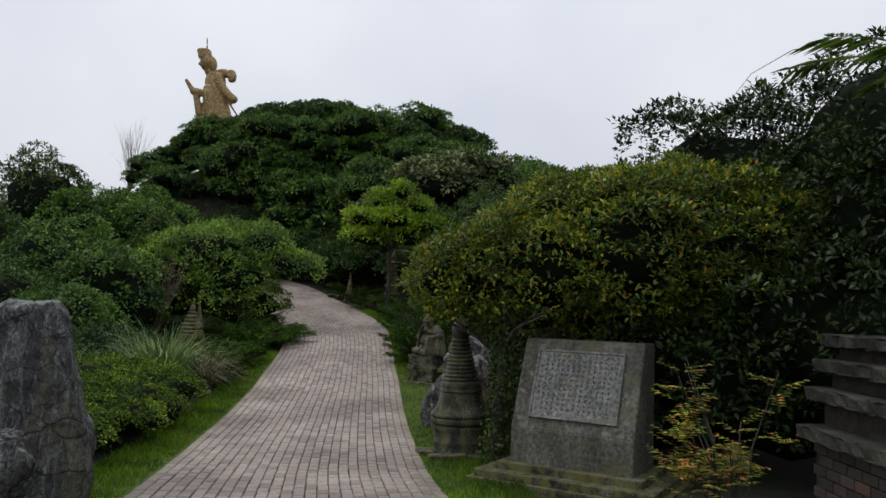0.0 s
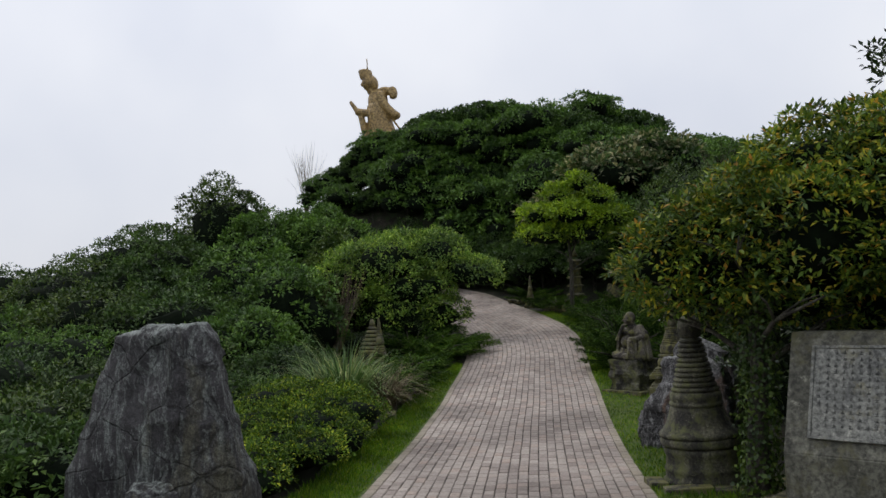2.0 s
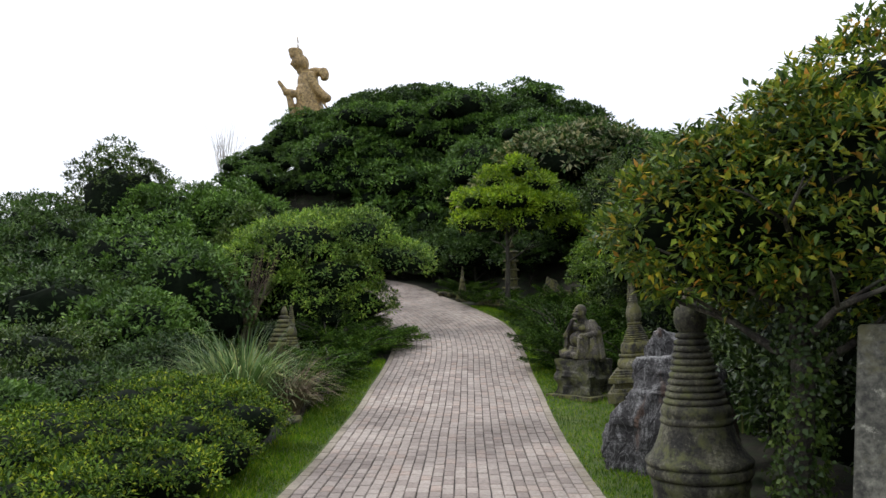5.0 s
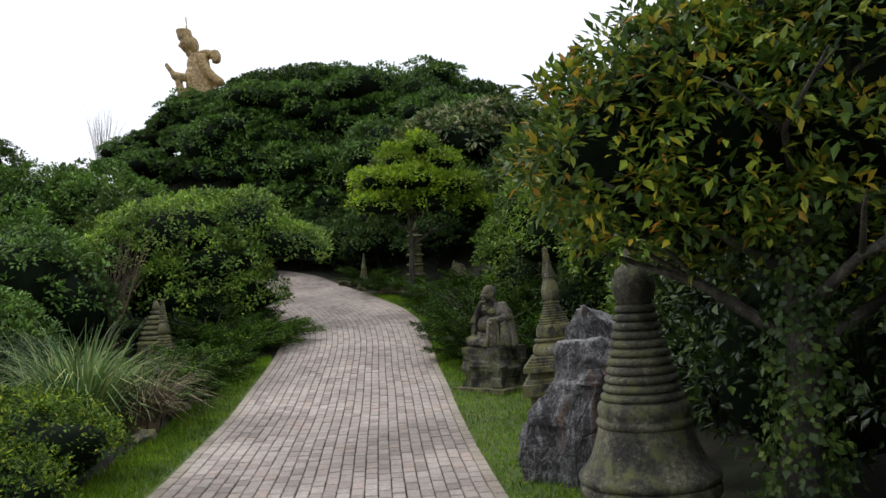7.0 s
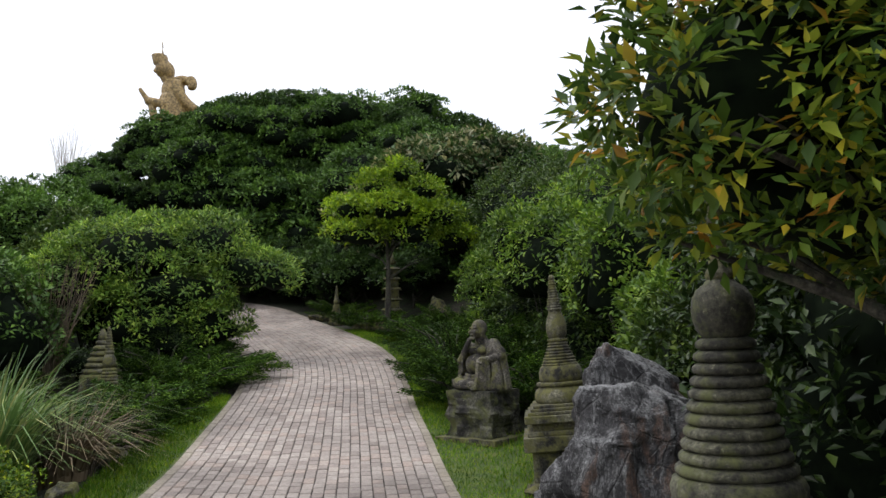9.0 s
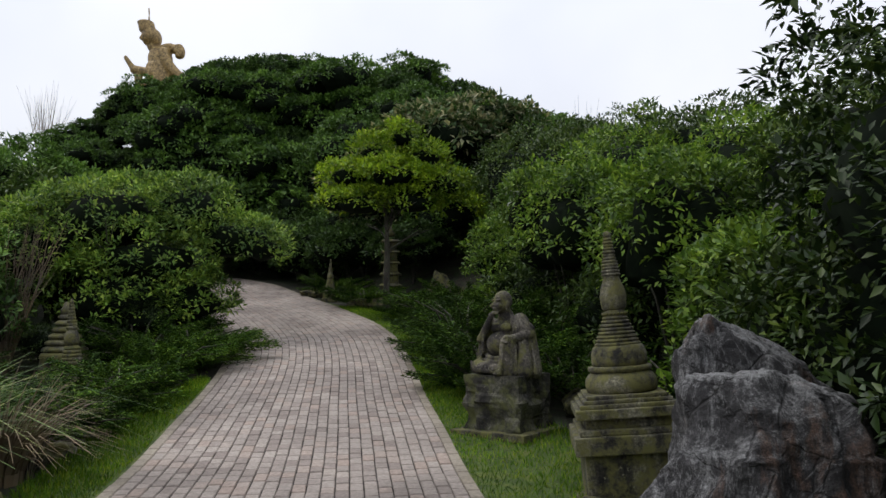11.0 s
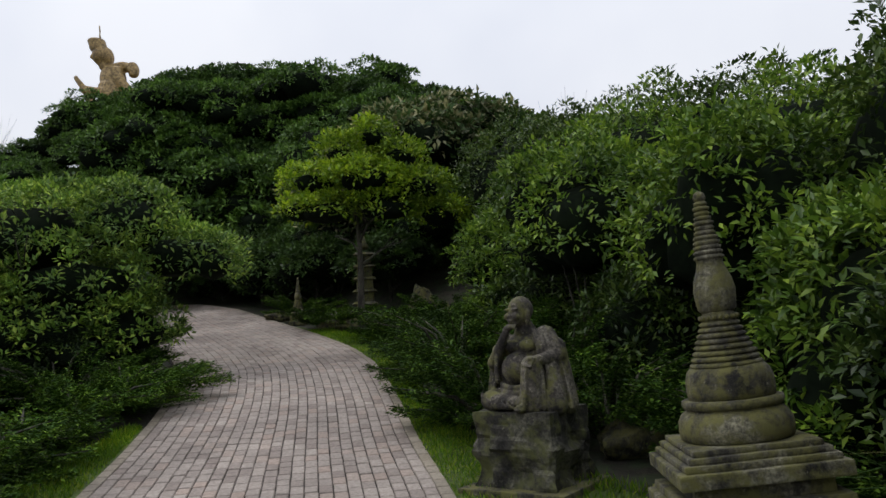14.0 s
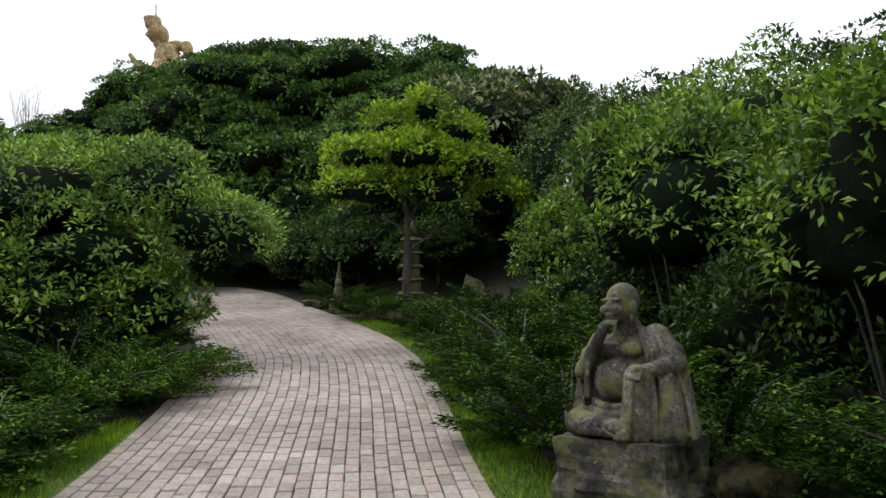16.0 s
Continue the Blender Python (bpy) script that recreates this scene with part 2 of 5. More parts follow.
def rock_material(name, dark, mid, vein, rust, scale=2.2):
    """Dark rock with grainy pale veins, run-down streaks and rusty patches."""
    m, tree, bsdf = material(name)
    big = noise_at(tree, scale, 10.0, 0.72, None, 0.9)
    streak = noise_at(tree, scale * 4, 8.0, 0.7, (1.6, 1.6, 0.16), 0.3)
    fine = noise_at(tree, scale * 16, 8.0, 0.75)
    lines = noise_at(tree, scale * 1.3, 9.0, 0.7, (1, 1, 0.5), 2.2)
    col = ramp(tree, [(0.38, dark), (0.56, mid)], big)
    fac = ramp(tree, [(0.52, (0, 0, 0)), (0.66, (0.75, 0.75, 0.75))], streak)
    col = mixed(tree, fac, col, vein)
    fac = ramp(tree, [(0.47, (0, 0, 0)), (0.492, (0.4, 0.4, 0.4)), (0.5, (0.4, 0.4, 0.4)), (0.515, (0, 0, 0))], lines)
    col = mixed(tree, fac, col, vein)
    fac = ramp(tree, [(0.54, (0, 0, 0)), (0.62, (0.8, 0.8, 0.8))], noise_at(tree, scale * 0.9, 7.0, 0.7, (1.4, 1.4, 0.4), 0.4))
    col = mixed(tree, fac, col, rust)
    grain = ramp(tree, [(0.36, (0.35, 0.35, 0.36)), (0.62, (1.4, 1.4, 1.4))], fine)
    col = mixed(tree, 1.0, col, grain, 'MULTIPLY')
    # faces that turn upwards go paler, broken up by the fine grain
    geo = tree.nodes.new("ShaderNodeNewGeometry")
    xyz = tree.nodes.new("ShaderNodeSeparateXYZ")
    tree.links.new(geo.outputs["Normal"], xyz.inputs[0])
    topside = tree.nodes.new("ShaderNodeMath")
    topside.operation = 'MULTIPLY'
    tree.links.new(xyz.outputs[2], topside.inputs[0])
    tree.links.new(fine, topside.inputs[1])
    fac = ramp(tree, [(0.3, (0, 0, 0)), (0.48, (0.75, 0.75, 0.75))], topside.outputs[0])
    col = mixed(tree, fac, col, vein)
    grit = noise_at(tree, scale * 48, 5.0, 0.75)
    col = mixed(tree, 1.0, col, ramp(tree, [(0.38, (0.5, 0.5, 0.5)), (0.6, (1.35, 1.35, 1.35))], grit), 'MULTIPLY')
    place = tree.nodes.new("ShaderNodeTexCoord")
    warp = mixed(tree, 0.12, place.outputs["Object"], noise_at(tree, scale * 3, 5.0))
    flaw = node(tree, "ShaderNodeTexVoronoi", Scale=scale * 1.9)
    flaw.feature = 'DISTANCE_TO_EDGE'
    tree.links.new(warp, flaw.inputs["Vector"])
    crack = ramp(tree, [(0.0, (0.25, 0.25, 0.25)), (0.035, (1, 1, 1))], flaw.outputs["Distance"])
    col = mixed(tree, 0.65, col, crack, 'MULTIPLY')
    tree.links.new(col, bsdf.inputs["Base Color"])
    bsdf.inputs["Roughness"].default_value = 0.75
    both = mixed(tree, 0.4, mixed(tree, 0.5, big, fine), grit)
    bumped(tree, bsdf, mixed(tree, 0.25, mixed(tree, 0.35, both, streak), crack), 1.0, 0.09)
    return m


M_ROCK = rock_material("streaked_rock", (0.013, 0.012, 0.013), (0.058, 0.056, 0.058), (0.36, 0.36, 0.355), (0.15, 0.085, 0.055))
M_MONO = rock_material("grey_monolith_stone", (0.012, 0.011, 0.013), (0.062, 0.059, 0.062), (0.34, 0.38, 0.35), (0.12, 0.115, 0.08), 1.7)
M_GOLD = stone_material("faded_gold_paint", (0.225, 0.143, 0.045), (0.315, 0.21, 0.075), (0.375, 0.262, 0.112), None, 0.5, (1, 1, 0.5), 0.55, 0.15)
M_WHITE = stone_material("white_marble", (0.55, 0.55, 0.53), (0.7, 0.7, 0.68), (0.8, 0.8, 0.78), None, 3.0, None, 0.6, 0.1)
M_ORANGE = stone_material("orange_paint", (0.5, 0.13, 0.02), (0.62, 0.18, 0.03), (0.7, 0.22, 0.05), None, 6.0, None, 0.6, 0.1)
M_METAL, tree_, bs_ = material("grey_metal")
bs_.inputs["Base Color"].default_value = (0.3, 0.3, 0.32, 1)
bs_.inputs["Metallic"].default_value = 0.8
bs_.inputs["Roughness"].default_value = 0.5


def paver_material(name, tint):
    m, tree, bsdf = material(name)
    info = tree.nodes.new("ShaderNodeObjectInfo")
    geo = tree.nodes.new("ShaderNodeNewGeometry")
    add = tree.nodes.new("ShaderNodeMath")
    add.operation = 'ADD'
    tree.links.new(info.outputs["Random"], add.inputs[0])
    tree.links.new(geo.outputs["Random Per Island"], add.inputs[1])
    frac = tree.nodes.new("ShaderNodeMath")
    frac.operation = 'FRACT'
    tree.links.new(add.outputs[0], frac.inputs[0])
    a, b, c, d = tint
    col = ramp(tree, [(0.0, a), (0.35, b), (0.75, c), (1.0, d)], frac.outputs[0])
    pos = node(tree, "ShaderNodeTexNoise", Scale=0.55, Detail=4.0)
    tree.links.new(geo.outputs["Position"], pos.inputs["Vector"])
    stain = ramp(tree, [(0.34, (0.68, 0.66, 0.65)), (0.64, (1.16, 1.14, 1.12))], pos.outputs[0])
    col = mixed(tree, 1.0, col, stain, 'MULTIPLY')
    grain = node(tree, "ShaderNodeTexNoise", Scale=26.0, Detail=5.0, Roughness=0.7)
    tree.links.new(geo.outputs["Position"], grain.inputs["Vector"])
    gr = ramp(tree, [(0.3, (0.68, 0.67, 0.66)), (0.68, (1.22, 1.2, 1.2))], grain.outputs[0])
    col = mixed(tree, 1.0, col, gr, 'MULTIPLY')
    tree.links.new(col, bsdf.inputs["Base Color"])
    bsdf.inputs["Roughness"].default_value = 0.8
    bumped(tree, bsdf, grain.outputs[0], 0.5, 0.01)
    return m


M_PAVER = paver_material("clay_paver", ((0.24, 0.204, 0.182), (0.313, 0.277, 0.248), (0.36, 0.321, 0.287), (0.336, 0.273, 0.233)))
M_KERB = paver_material("buff_kerb_brick", ((0.234, 0.211, 0.164), (0.281, 0.25, 0.203), (0.312, 0.281, 0.226), (0.257, 0.226, 0.172)))
M_BRICK = paver_material("dark_brick", ((0.035, 0.0301, 0.028), (0.0525, 0.0441, 0.0399), (0.07, 0.0595, 0.0525), (0.105, 0.063, 0.042)))


# ---- mesh helpers ----
def mesh_ob(name, verts, faces, mat, parent=None, smooth=False):
    me = bpy.data.meshes.new(name)
    me.from_pydata([tuple(v) for v in verts], [], faces)
    me.materials.append(mat)
    if smooth:
        me.shade_smooth()
    ob = new(name, me)
    ob.parent = parent
    return ob


def part(name, bm, mat, parent=None, label="", smooth=False):
    """Links a bmesh as one mesh object under a thing or a part."""
    bmesh.ops.recalc_face_normals(bm, faces=bm.faces)
    me = bpy.data.meshes.new(name)
    bm.to_mesh(me)
    bm.free()
    me.materials.append(mat)
    if smooth:
        me.shade_smooth()
    ob = new(name, me)
    ob.parent = parent
    if label:
        tagged(ob, label)
    return ob


def thing(name, m, label, category, group="", kind=""):
    ob = new(name)
    ob.matrix_world = m
    return tagged(ob, label, category, group, kind)


def add_box(bm, size, at, bevel=0.0, turn=None, taper=1.0):
    made = bmesh.ops.create_cube(bm, size=1.0)["verts"]
    for v in made:
        k = taper if v.co.z > 0 else 1.0
        v.co = Vector((v.co.x * size[0] * k, v.co.y * size[1] * k, v.co.z * size[2]))
        if turn:
            v.co = turn.to_3x3() @ v.co
        v.co += Vector(at)
    if bevel:
        edges = list({e for v in made for e in v.link_edges})
        bmesh.ops.bevel(bm, geom=edges, offset=bevel, segments=2, affect='EDGES', profile=0.6)
    return bm


def box(size, at, bevel=0.0, turn=None, taper=1.0):
    return add_box(bmesh.new(), size, at, bevel, turn, taper)


def lathe(profile, n=40, wobble=0.0, seed=0):
    """A turned solid from (radius, height) pairs."""
    bm = bmesh.new()
    rng = random.Random(seed)
    ph = [rng.uniform(0, 6.28) for _ in range(3)]
    rings = []
    for r, z in profile:
        ring = []
        for i in range(n):
            a = 2 * math.pi * i / n
            k = 1 + wobble * (math.sin(2 * a + ph[0] + z * 3) + math.sin(5 * a + ph[1] - z * 7) * 0.5 + math.sin(9 * a + ph[2] + z * 11) * 0.35)
            ring.append(bm.verts.new((r * k * math.cos(a), r * k * math.sin(a), z)))
        rings.append(ring)
    for a, b in zip(rings, rings[1:]):
        for i in range(n):
            bm.faces.new((a[i], a[(i + 1) % n], b[(i + 1) % n], b[i]))
    bm.faces.new(rings[0][::-1])
    bm.faces.new(rings[-1])
    return bm


def ring_stack(z0, z1, r0, r1, count, depth, seed=0):
    """The profile of a stack of rounded rings, with grooves between them."""
    rng = random.Random(seed)
    out = []
    step = (z1 - z0) / count
    for i in range(count):
        r = r0 + (r1 - r0) * (i + 0.5) / count + rng.uniform(-0.004, 0.004)
        z = z0 + i * step
        out += [(r - depth, z + step * 0.03), (r - depth * 0.25, z + step * 0.2), (r, z + step * 0.5), (r - depth * 0.3, z + step * 0.82), (r - depth, z + step * 0.97)]
    return out


def boulder(size, seed, subdiv=5, rough=0.22, crags=0.1, shaper=None, cuts=14):
    """A craggy rock: an icosphere squared off, cut by planes and broken up by noise."""
    bm = bmesh.new()
    bmesh.ops.create_icosphere(bm, subdivisions=subdiv, radius=1.0)
    rng = random.Random(seed)
    off = Vector((rng.uniform(0, 50), rng.uniform(0, 50), rng.uniform(0, 50)))
    planes = []
    for i in range(cuts):
        n = Vector((rng.uniform(-1, 1), rng.uniform(-1, 1), rng.uniform(-0.8, 0.9))).normalized()
        planes.append((n, rng.uniform(0.72, 0.95)))
    for v in bm.verts:
        p = v.co.normalized()
        k = max(abs(p.x), abs(p.y), abs(p.z))
        p = p * (0.55 + 0.45 / k)
        for n, far in planes:
            over = p.dot(n) - far
            if over > 0:
                p = p - n * over * 0.92
        q = Vector((p.x * 1.3, p.y * 1.3, p.z * 0.8))
        d = noise.fractal(q * 1.1 + off, 1.0, 2.0, 4) * rough + noise.ridged_multi_fractal(q * 2.6 + off, 1.0, 2.2, 4, 1.0, 2.0) * crags * 0.5
        p = p * (1 + d - crags * 0.3)
        p = Vector((p.x * size[0], p.y * size[1], p.z * size[2]))
        if shaper:
            p = shaper(p)
        v.co = p
    return bm


def tube(bm, pts, radii, n=8):
    """A tapering round limb through points."""
    rings = []
    for i, p in enumerate(pts):
        p = Vector(p)
        d = Vector(pts[min(i + 1, len(pts) - 1)]) - Vector(pts[max(i - 1, 0)])
        d = d.normalized() if d.length > 1e-6 else Vector((0, 0, 1))
        a = d.orthogonal().normalized()
        b = d.cross(a)
        if rings:
            a = (rings[-1][1] - d * rings[-1][1].dot(d)).normalized()
            b = d.cross(a)
        ring = [bm.verts.new(p + (a * math.cos(6.2832 * k / n) + b * math.sin(6.2832 * k / n)) * radii[i]) for k in range(n)]
        rings.append((ring, a))
    for (r0, _), (r1, _) in zip(rings, rings[1:]):
        for k in range(n):
            bm.faces.new((r0[k], r0[(k + 1) % n], r1[(k + 1) % n], r1[k]))
    bm.faces.new(rings[0][0][::-1])
    bm.faces.new(rings[-1][0])


# ---- foliage ----
ICO = bmesh.new()
bmesh.ops.create_icosphere(ICO, subdivisions=2, radius=1.0)
ICO_V = np.array([v.co[:] for v in ICO.verts])
ICO_F = np.array([[v.index for v in f.verts] for f in ICO.faces])
ICO.free()


def leaf_mesh(name, at, along, up, length, width, mat, cores=(), core_size=0.8):
    """One folded, pointed leaf per row: base, two sides and tip. All arrays have N rows.
    cores: blobs filled with near-black lumps, the dense inside's shade put into colour."""
    n = len(at)
    along = along / (np.linalg.norm(along, axis=1, keepdims=True) + 1e-9)
    side = np.cross(along, up)
    side = side / (np.linalg.norm(side, axis=1, keepdims=True) + 1e-9)
    nor = np.cross(side, along)
    L, W = length[:, None], width[:, None]
    co = np.empty((n, 4, 3), np.float32)
    co[:, 0] = at
    co[:, 1] = at + along * L * 0.45 + side * W * 0.5 + nor * W * 0.16
    co[:, 2] = at + along * L - nor * L * 0.12
    co[:, 3] = at + along * L * 0.45 - side * W * 0.5 + nor * W * 0.16
    co = co.reshape(-1, 3)
    tri = (np.arange(n)[:, None] * 4 + np.array([0, 1, 2, 0, 2, 3])[None]).reshape(-1, 3)
    k = 0
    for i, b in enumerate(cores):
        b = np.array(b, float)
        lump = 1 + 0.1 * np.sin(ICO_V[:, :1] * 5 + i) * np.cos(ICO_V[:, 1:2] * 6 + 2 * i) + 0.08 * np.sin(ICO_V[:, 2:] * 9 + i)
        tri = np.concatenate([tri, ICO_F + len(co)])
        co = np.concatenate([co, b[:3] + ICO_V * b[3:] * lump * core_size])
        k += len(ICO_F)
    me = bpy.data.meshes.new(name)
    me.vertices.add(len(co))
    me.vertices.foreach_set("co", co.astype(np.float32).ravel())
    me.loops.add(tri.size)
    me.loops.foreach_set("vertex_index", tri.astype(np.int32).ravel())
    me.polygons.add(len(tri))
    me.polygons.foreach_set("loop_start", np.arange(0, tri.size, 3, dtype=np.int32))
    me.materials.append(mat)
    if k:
        me.materials.append(M_SHADE_BLACK)
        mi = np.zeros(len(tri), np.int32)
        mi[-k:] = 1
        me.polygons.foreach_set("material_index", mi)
    me.update(calc_edges=True)
    return me


def units(rng, n):
    v = rng.normal(size=(n, 3))
    return v / np.linalg.norm(v, axis=1, keepdims=True)


def crown_arrays(rng, blobs, lows, count, leaf, per=14, spread=0.24, inner=0.12, flat=0.7):
    """Leaves in tufts over the surface of a group of blobs, and some further in.
    lows: for each blob, how far down its sides the leaves go."""
    blobs = np.array(blobs, float)
    lows = np.array(lows, float)
    area = (blobs[:, 3] * blobs[:, 4] + blobs[:, 3] * blobs[:, 5] + blobs[:, 4] * blobs[:, 5]) * (1 - lows)
    k = max(1, count // per)
    n = k * 7
    pick = rng.choice(len(blobs), n, p=area / area.sum())
    d = units(rng, n)
    d[:, 2] = np.where(d[:, 2] < lows[pick], -d[:, 2], d[:, 2])
    wave = 1 + 0.09 * np.sin(d[:, 0] * 7 + pick) * np.sin(d[:, 1] * 6 + d[:, 2] * 5 + pick * 2)
    c = blobs[pick, :3] + d * blobs[pick, 3:] * ((1.0 - np.abs(rng.normal(0, 0.07, n))) * wave)[:, None]
    hidden = np.zeros(n, bool)
    for i, b in enumerate(blobs):
        hidden |= (np.linalg.norm((c - b[:3]) / b[3:], axis=1) < 0.8) & (pick != i)
    keep = (d[:, 2] > lows[pick]) & (~hidden | (rng.random(n) < inner))
    c, d = c[keep][:k], d[keep][:k]
    k = len(c)
    out = np.repeat(d, per, axis=0)
    u = out * 0.45 + np.array([0, 0, 0.4]) + units(rng, k * per) * 0.95
    u = u / np.linalg.norm(u, axis=1, keepdims=True)
    grow = np.repeat(rng.uniform(0.65, 1.3, k), per)
    at = np.repeat(c, per, axis=0) + u * (spread * grow * rng.uniform(0.25, 1.0, k * per))[:, None] * np.array([1, 1, flat])
    along = u * 0.8 + units(rng, k * per) * 0.45
    up = out * 0.45 + units(rng, k * per) * 0.4 + np.array([0, 0, 0.9])
    return at, along, up, leaf * rng.uniform(0.65, 1.3, k * per)


def crown(name, rng, blobs, count, leaf, mat, ratio=0.5, core=0.74, low=-0.45, clumps=11, **more):
    """A crown of leafy clumps: each blob carries smaller ones, leafy on top and bare below."""
    sprigs = []
    for b in blobs:
        for d in units(rng, clumps):
            if d[2] > -0.4:
                k = rng.uniform(0.24, 0.46)
                sprigs.append((b[0] + d[0] * b[3] * 0.9, b[1] + d[1] * b[4] * 0.9, b[2] + d[2] * b[5] * 0.9, b[3] * k, b[4] * k, b[5] * k * 0.85))
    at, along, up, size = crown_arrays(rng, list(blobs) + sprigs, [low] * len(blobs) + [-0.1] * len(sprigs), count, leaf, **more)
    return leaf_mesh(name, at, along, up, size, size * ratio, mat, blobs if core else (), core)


def limbs(rng, height, reach, trunk_r, fork, count, rise=0.5, lean=(0, 0)):
    """A tapering trunk with limbs that fork upwards. fork: where on the height the limbs begin."""
    bm = bmesh.new()
    top = Vector((lean[0], lean[1], height))
    pts = [Vector((0, 0, -0.15))]
    for i in range(1, 7):
        f = i / 6
        pts.append(Vector((top.x * f + rng.uniform(-0.05, 0.05) * height * 0.2, top.y * f + rng.uniform(-0.05, 0.05) * height * 0.2, height * f)))
    rad = [trunk_r * (1.25 if i == 0 else 1 - 0.8 * i / 6) for i in range(7)]
    tube(bm, pts, rad, 9)
    for i in range(count):
        f = fork + (1 - fork) * (i + rng.uniform(0, 0.8)) / count
        a = i * 2.4 + rng.uniform(-0.4, 0.4)
        s = pts[0].lerp(pts[-1], f) if f > 0.97 else pts[int(f * 6)].lerp(pts[int(f * 6) + 1], f * 6 - int(f * 6))
        ln = reach * rng.uniform(0.6, 1.0) * (1.15 - 0.5 * f)
        p1 = s + Vector((math.cos(a) * ln * 0.45, math.sin(a) * ln * 0.45, ln * rise * 0.6))
        p2 = s + Vector((math.cos(a + 0.25) * ln, math.sin(a + 0.25) * ln, ln * rise * 1.05))
        r = trunk_r * (1 - 0.75 * f) * 0.55
        tube(bm, [s, p1, p2], [r, r * 0.6, r * 0.2], 6)
        for q in (-0.7, 0.6):
            p3 = p1 + Vector((math.cos(a + q) * ln * 0.5, math.sin(a + q) * ln * 0.5, ln * rise * 0.5))
            tube(bm, [p1, p1.lerp(p3, 0.55) + Vector((0, 0, 0.04)), p3], [r * 0.45, r * 0.3, r * 0.1], 5)
    return bm


def tree(name, m, label, category, seed, height, reach, blobs, count, leaf, mat, trunk_r=0.1, fork=0.3, limb_count=8, group="", rise=0.5, lean=(0, 0), **more):
    ob = thing(name, m, label, category, group)
    rng = np.random.default_rng(seed)
    part("trunk", limbs(random.Random(seed), height, reach, trunk_r, fork, limb_count, rise, lean), M_BARK, ob, smooth=True)
    cr = new("crown", crown("crown", rng, blobs, count, leaf, mat, **more))
    cr.parent = ob
    return ob


# ---- the lie of the land ----
PROFILE_Y = (-40, -5, 0, 2.5, 5, 7.5, 10, 13, 15, 17, 18.5, 20, 22.4, 27, 34, 36, 38, 40, 44, 60)
PROFILE_Z = (1.6, 0.95, 0.72, 0.6, 0.42, 0.3, 0.2, 0.18, 0.2, 0.28, 0.42, 0.58, 0.95, 1.5, 2.45, 2.74, 3.05, 3.3, 3.7, 3.7)
LEFT_Y = (-40, 0, 4, 7.4, 9.7, 11.3, 13.4, 15, 17, 19, 21.5, 23, 25.4, 27.6, 30, 36, 44, 60)
LEFT_X = (2, -1.05, -1.65, -2.19, -2.5, -2.7, -2.92, -3.13, -3.32, -3.53, -3.7, -3.9, -4.4, -5.15, -6.15, -8.75, -12.5, -19)
RIGHT_Y = (-40, 0, 5, 8, 9, 10.4, 12.8, 14.2, 16.2, 18.5, 20.5, 22.4, 24, 25.6, 27.8, 30.5, 33, 36.9, 41, 44, 60)
RIGHT_X = (6, 2.3, 1.5, 0.98, 0.8, 0.64, 0.38, 0.25, 0.07, -0.13, -0.37, -0.55, -0.72, -0.92, -1.45, -2.5, -3.65, -5.4, -8, -9.6, -16)
FINE = np.arange(-40, 60, 0.1)


def smoothed(xs, ys, reach):
    v = np.interp(FINE, xs, ys)
    k = np.ones(reach) / reach
    return np.convolve(np.pad(v, reach // 2, mode="edge"), k, mode="valid")[:len(FINE)]


Z_LINE = smoothed(PROFILE_Y, PROFILE_Z, 15)
L_LINE = smoothed(LEFT_Y, LEFT_X, 15)
R_LINE = smoothed(RIGHT_Y, RIGHT_X, 15)


def zp(y):
    return float(np.interp(y, FINE, Z_LINE))


def xl(y):
    return float(np.interp(y, FINE, L_LINE))


def xr(y):
    return float(np.interp(y, FINE, R_LINE))


def ease(a, b, v):
    t = min(1.0, max(0.0, (v - a) / (b - a)))
    return t * t * (3 - 2 * t)


def land(x, y):
    """Height of the ground."""
    z = zp(y)
    a, b = xl(y), xr(y)
    away = max(a - x, x - b, 0.0)
    hill = 9.0 * math.exp(-(((x + 6.2) / 16) ** 2 + ((y - 50) / 13) ** 2))
    z += hill * max(ease(1.5, 6.5, away), ease(40.5, 45, y))
    if x < a:
        z -= 0.5 * ease(0.8, 3.0, a - x) * ease(13, 17, y) * (1 - ease(26, 30, y))
    far = math.hypot(x, y - 20)
    z -= 6 * ease(80, 300, far)
    if away < 2.4:
        z -= 0.07
    elif away > 2.6:
        z += 0.05 * noise.noise((x * 0.8, y * 0.8, 3.0))
    return z


def axis_lines(fine_a, fine_b, step, far):
    v = list(np.arange(fine_a, fine_b + 0.01, step))
    s, p, q = step, fine_a, fine_b
    while q < far:
        s *= 1.45
        p, q = p - s, q + s
        v = [p] + v + [q]
    return v


gx, gy = axis_lines(-16, 12, 0.4, 1400), axis_lines(-8, 60, 0.4, 1400)
verts = [(x, y, land(x, y)) for y in gy for x in gx]
w = len(gx)
faces = [(j * w + i, j * w + i + 1, j * w + w + i + 1, j * w + w + i) for j in range(len(gy) - 1) for i in range(w - 1)]
tagged(mesh_ob("ground", verts, faces, M_SOIL, smooth=True), "dark earth under the planting and the wooded hill", "ground", kind="structure")


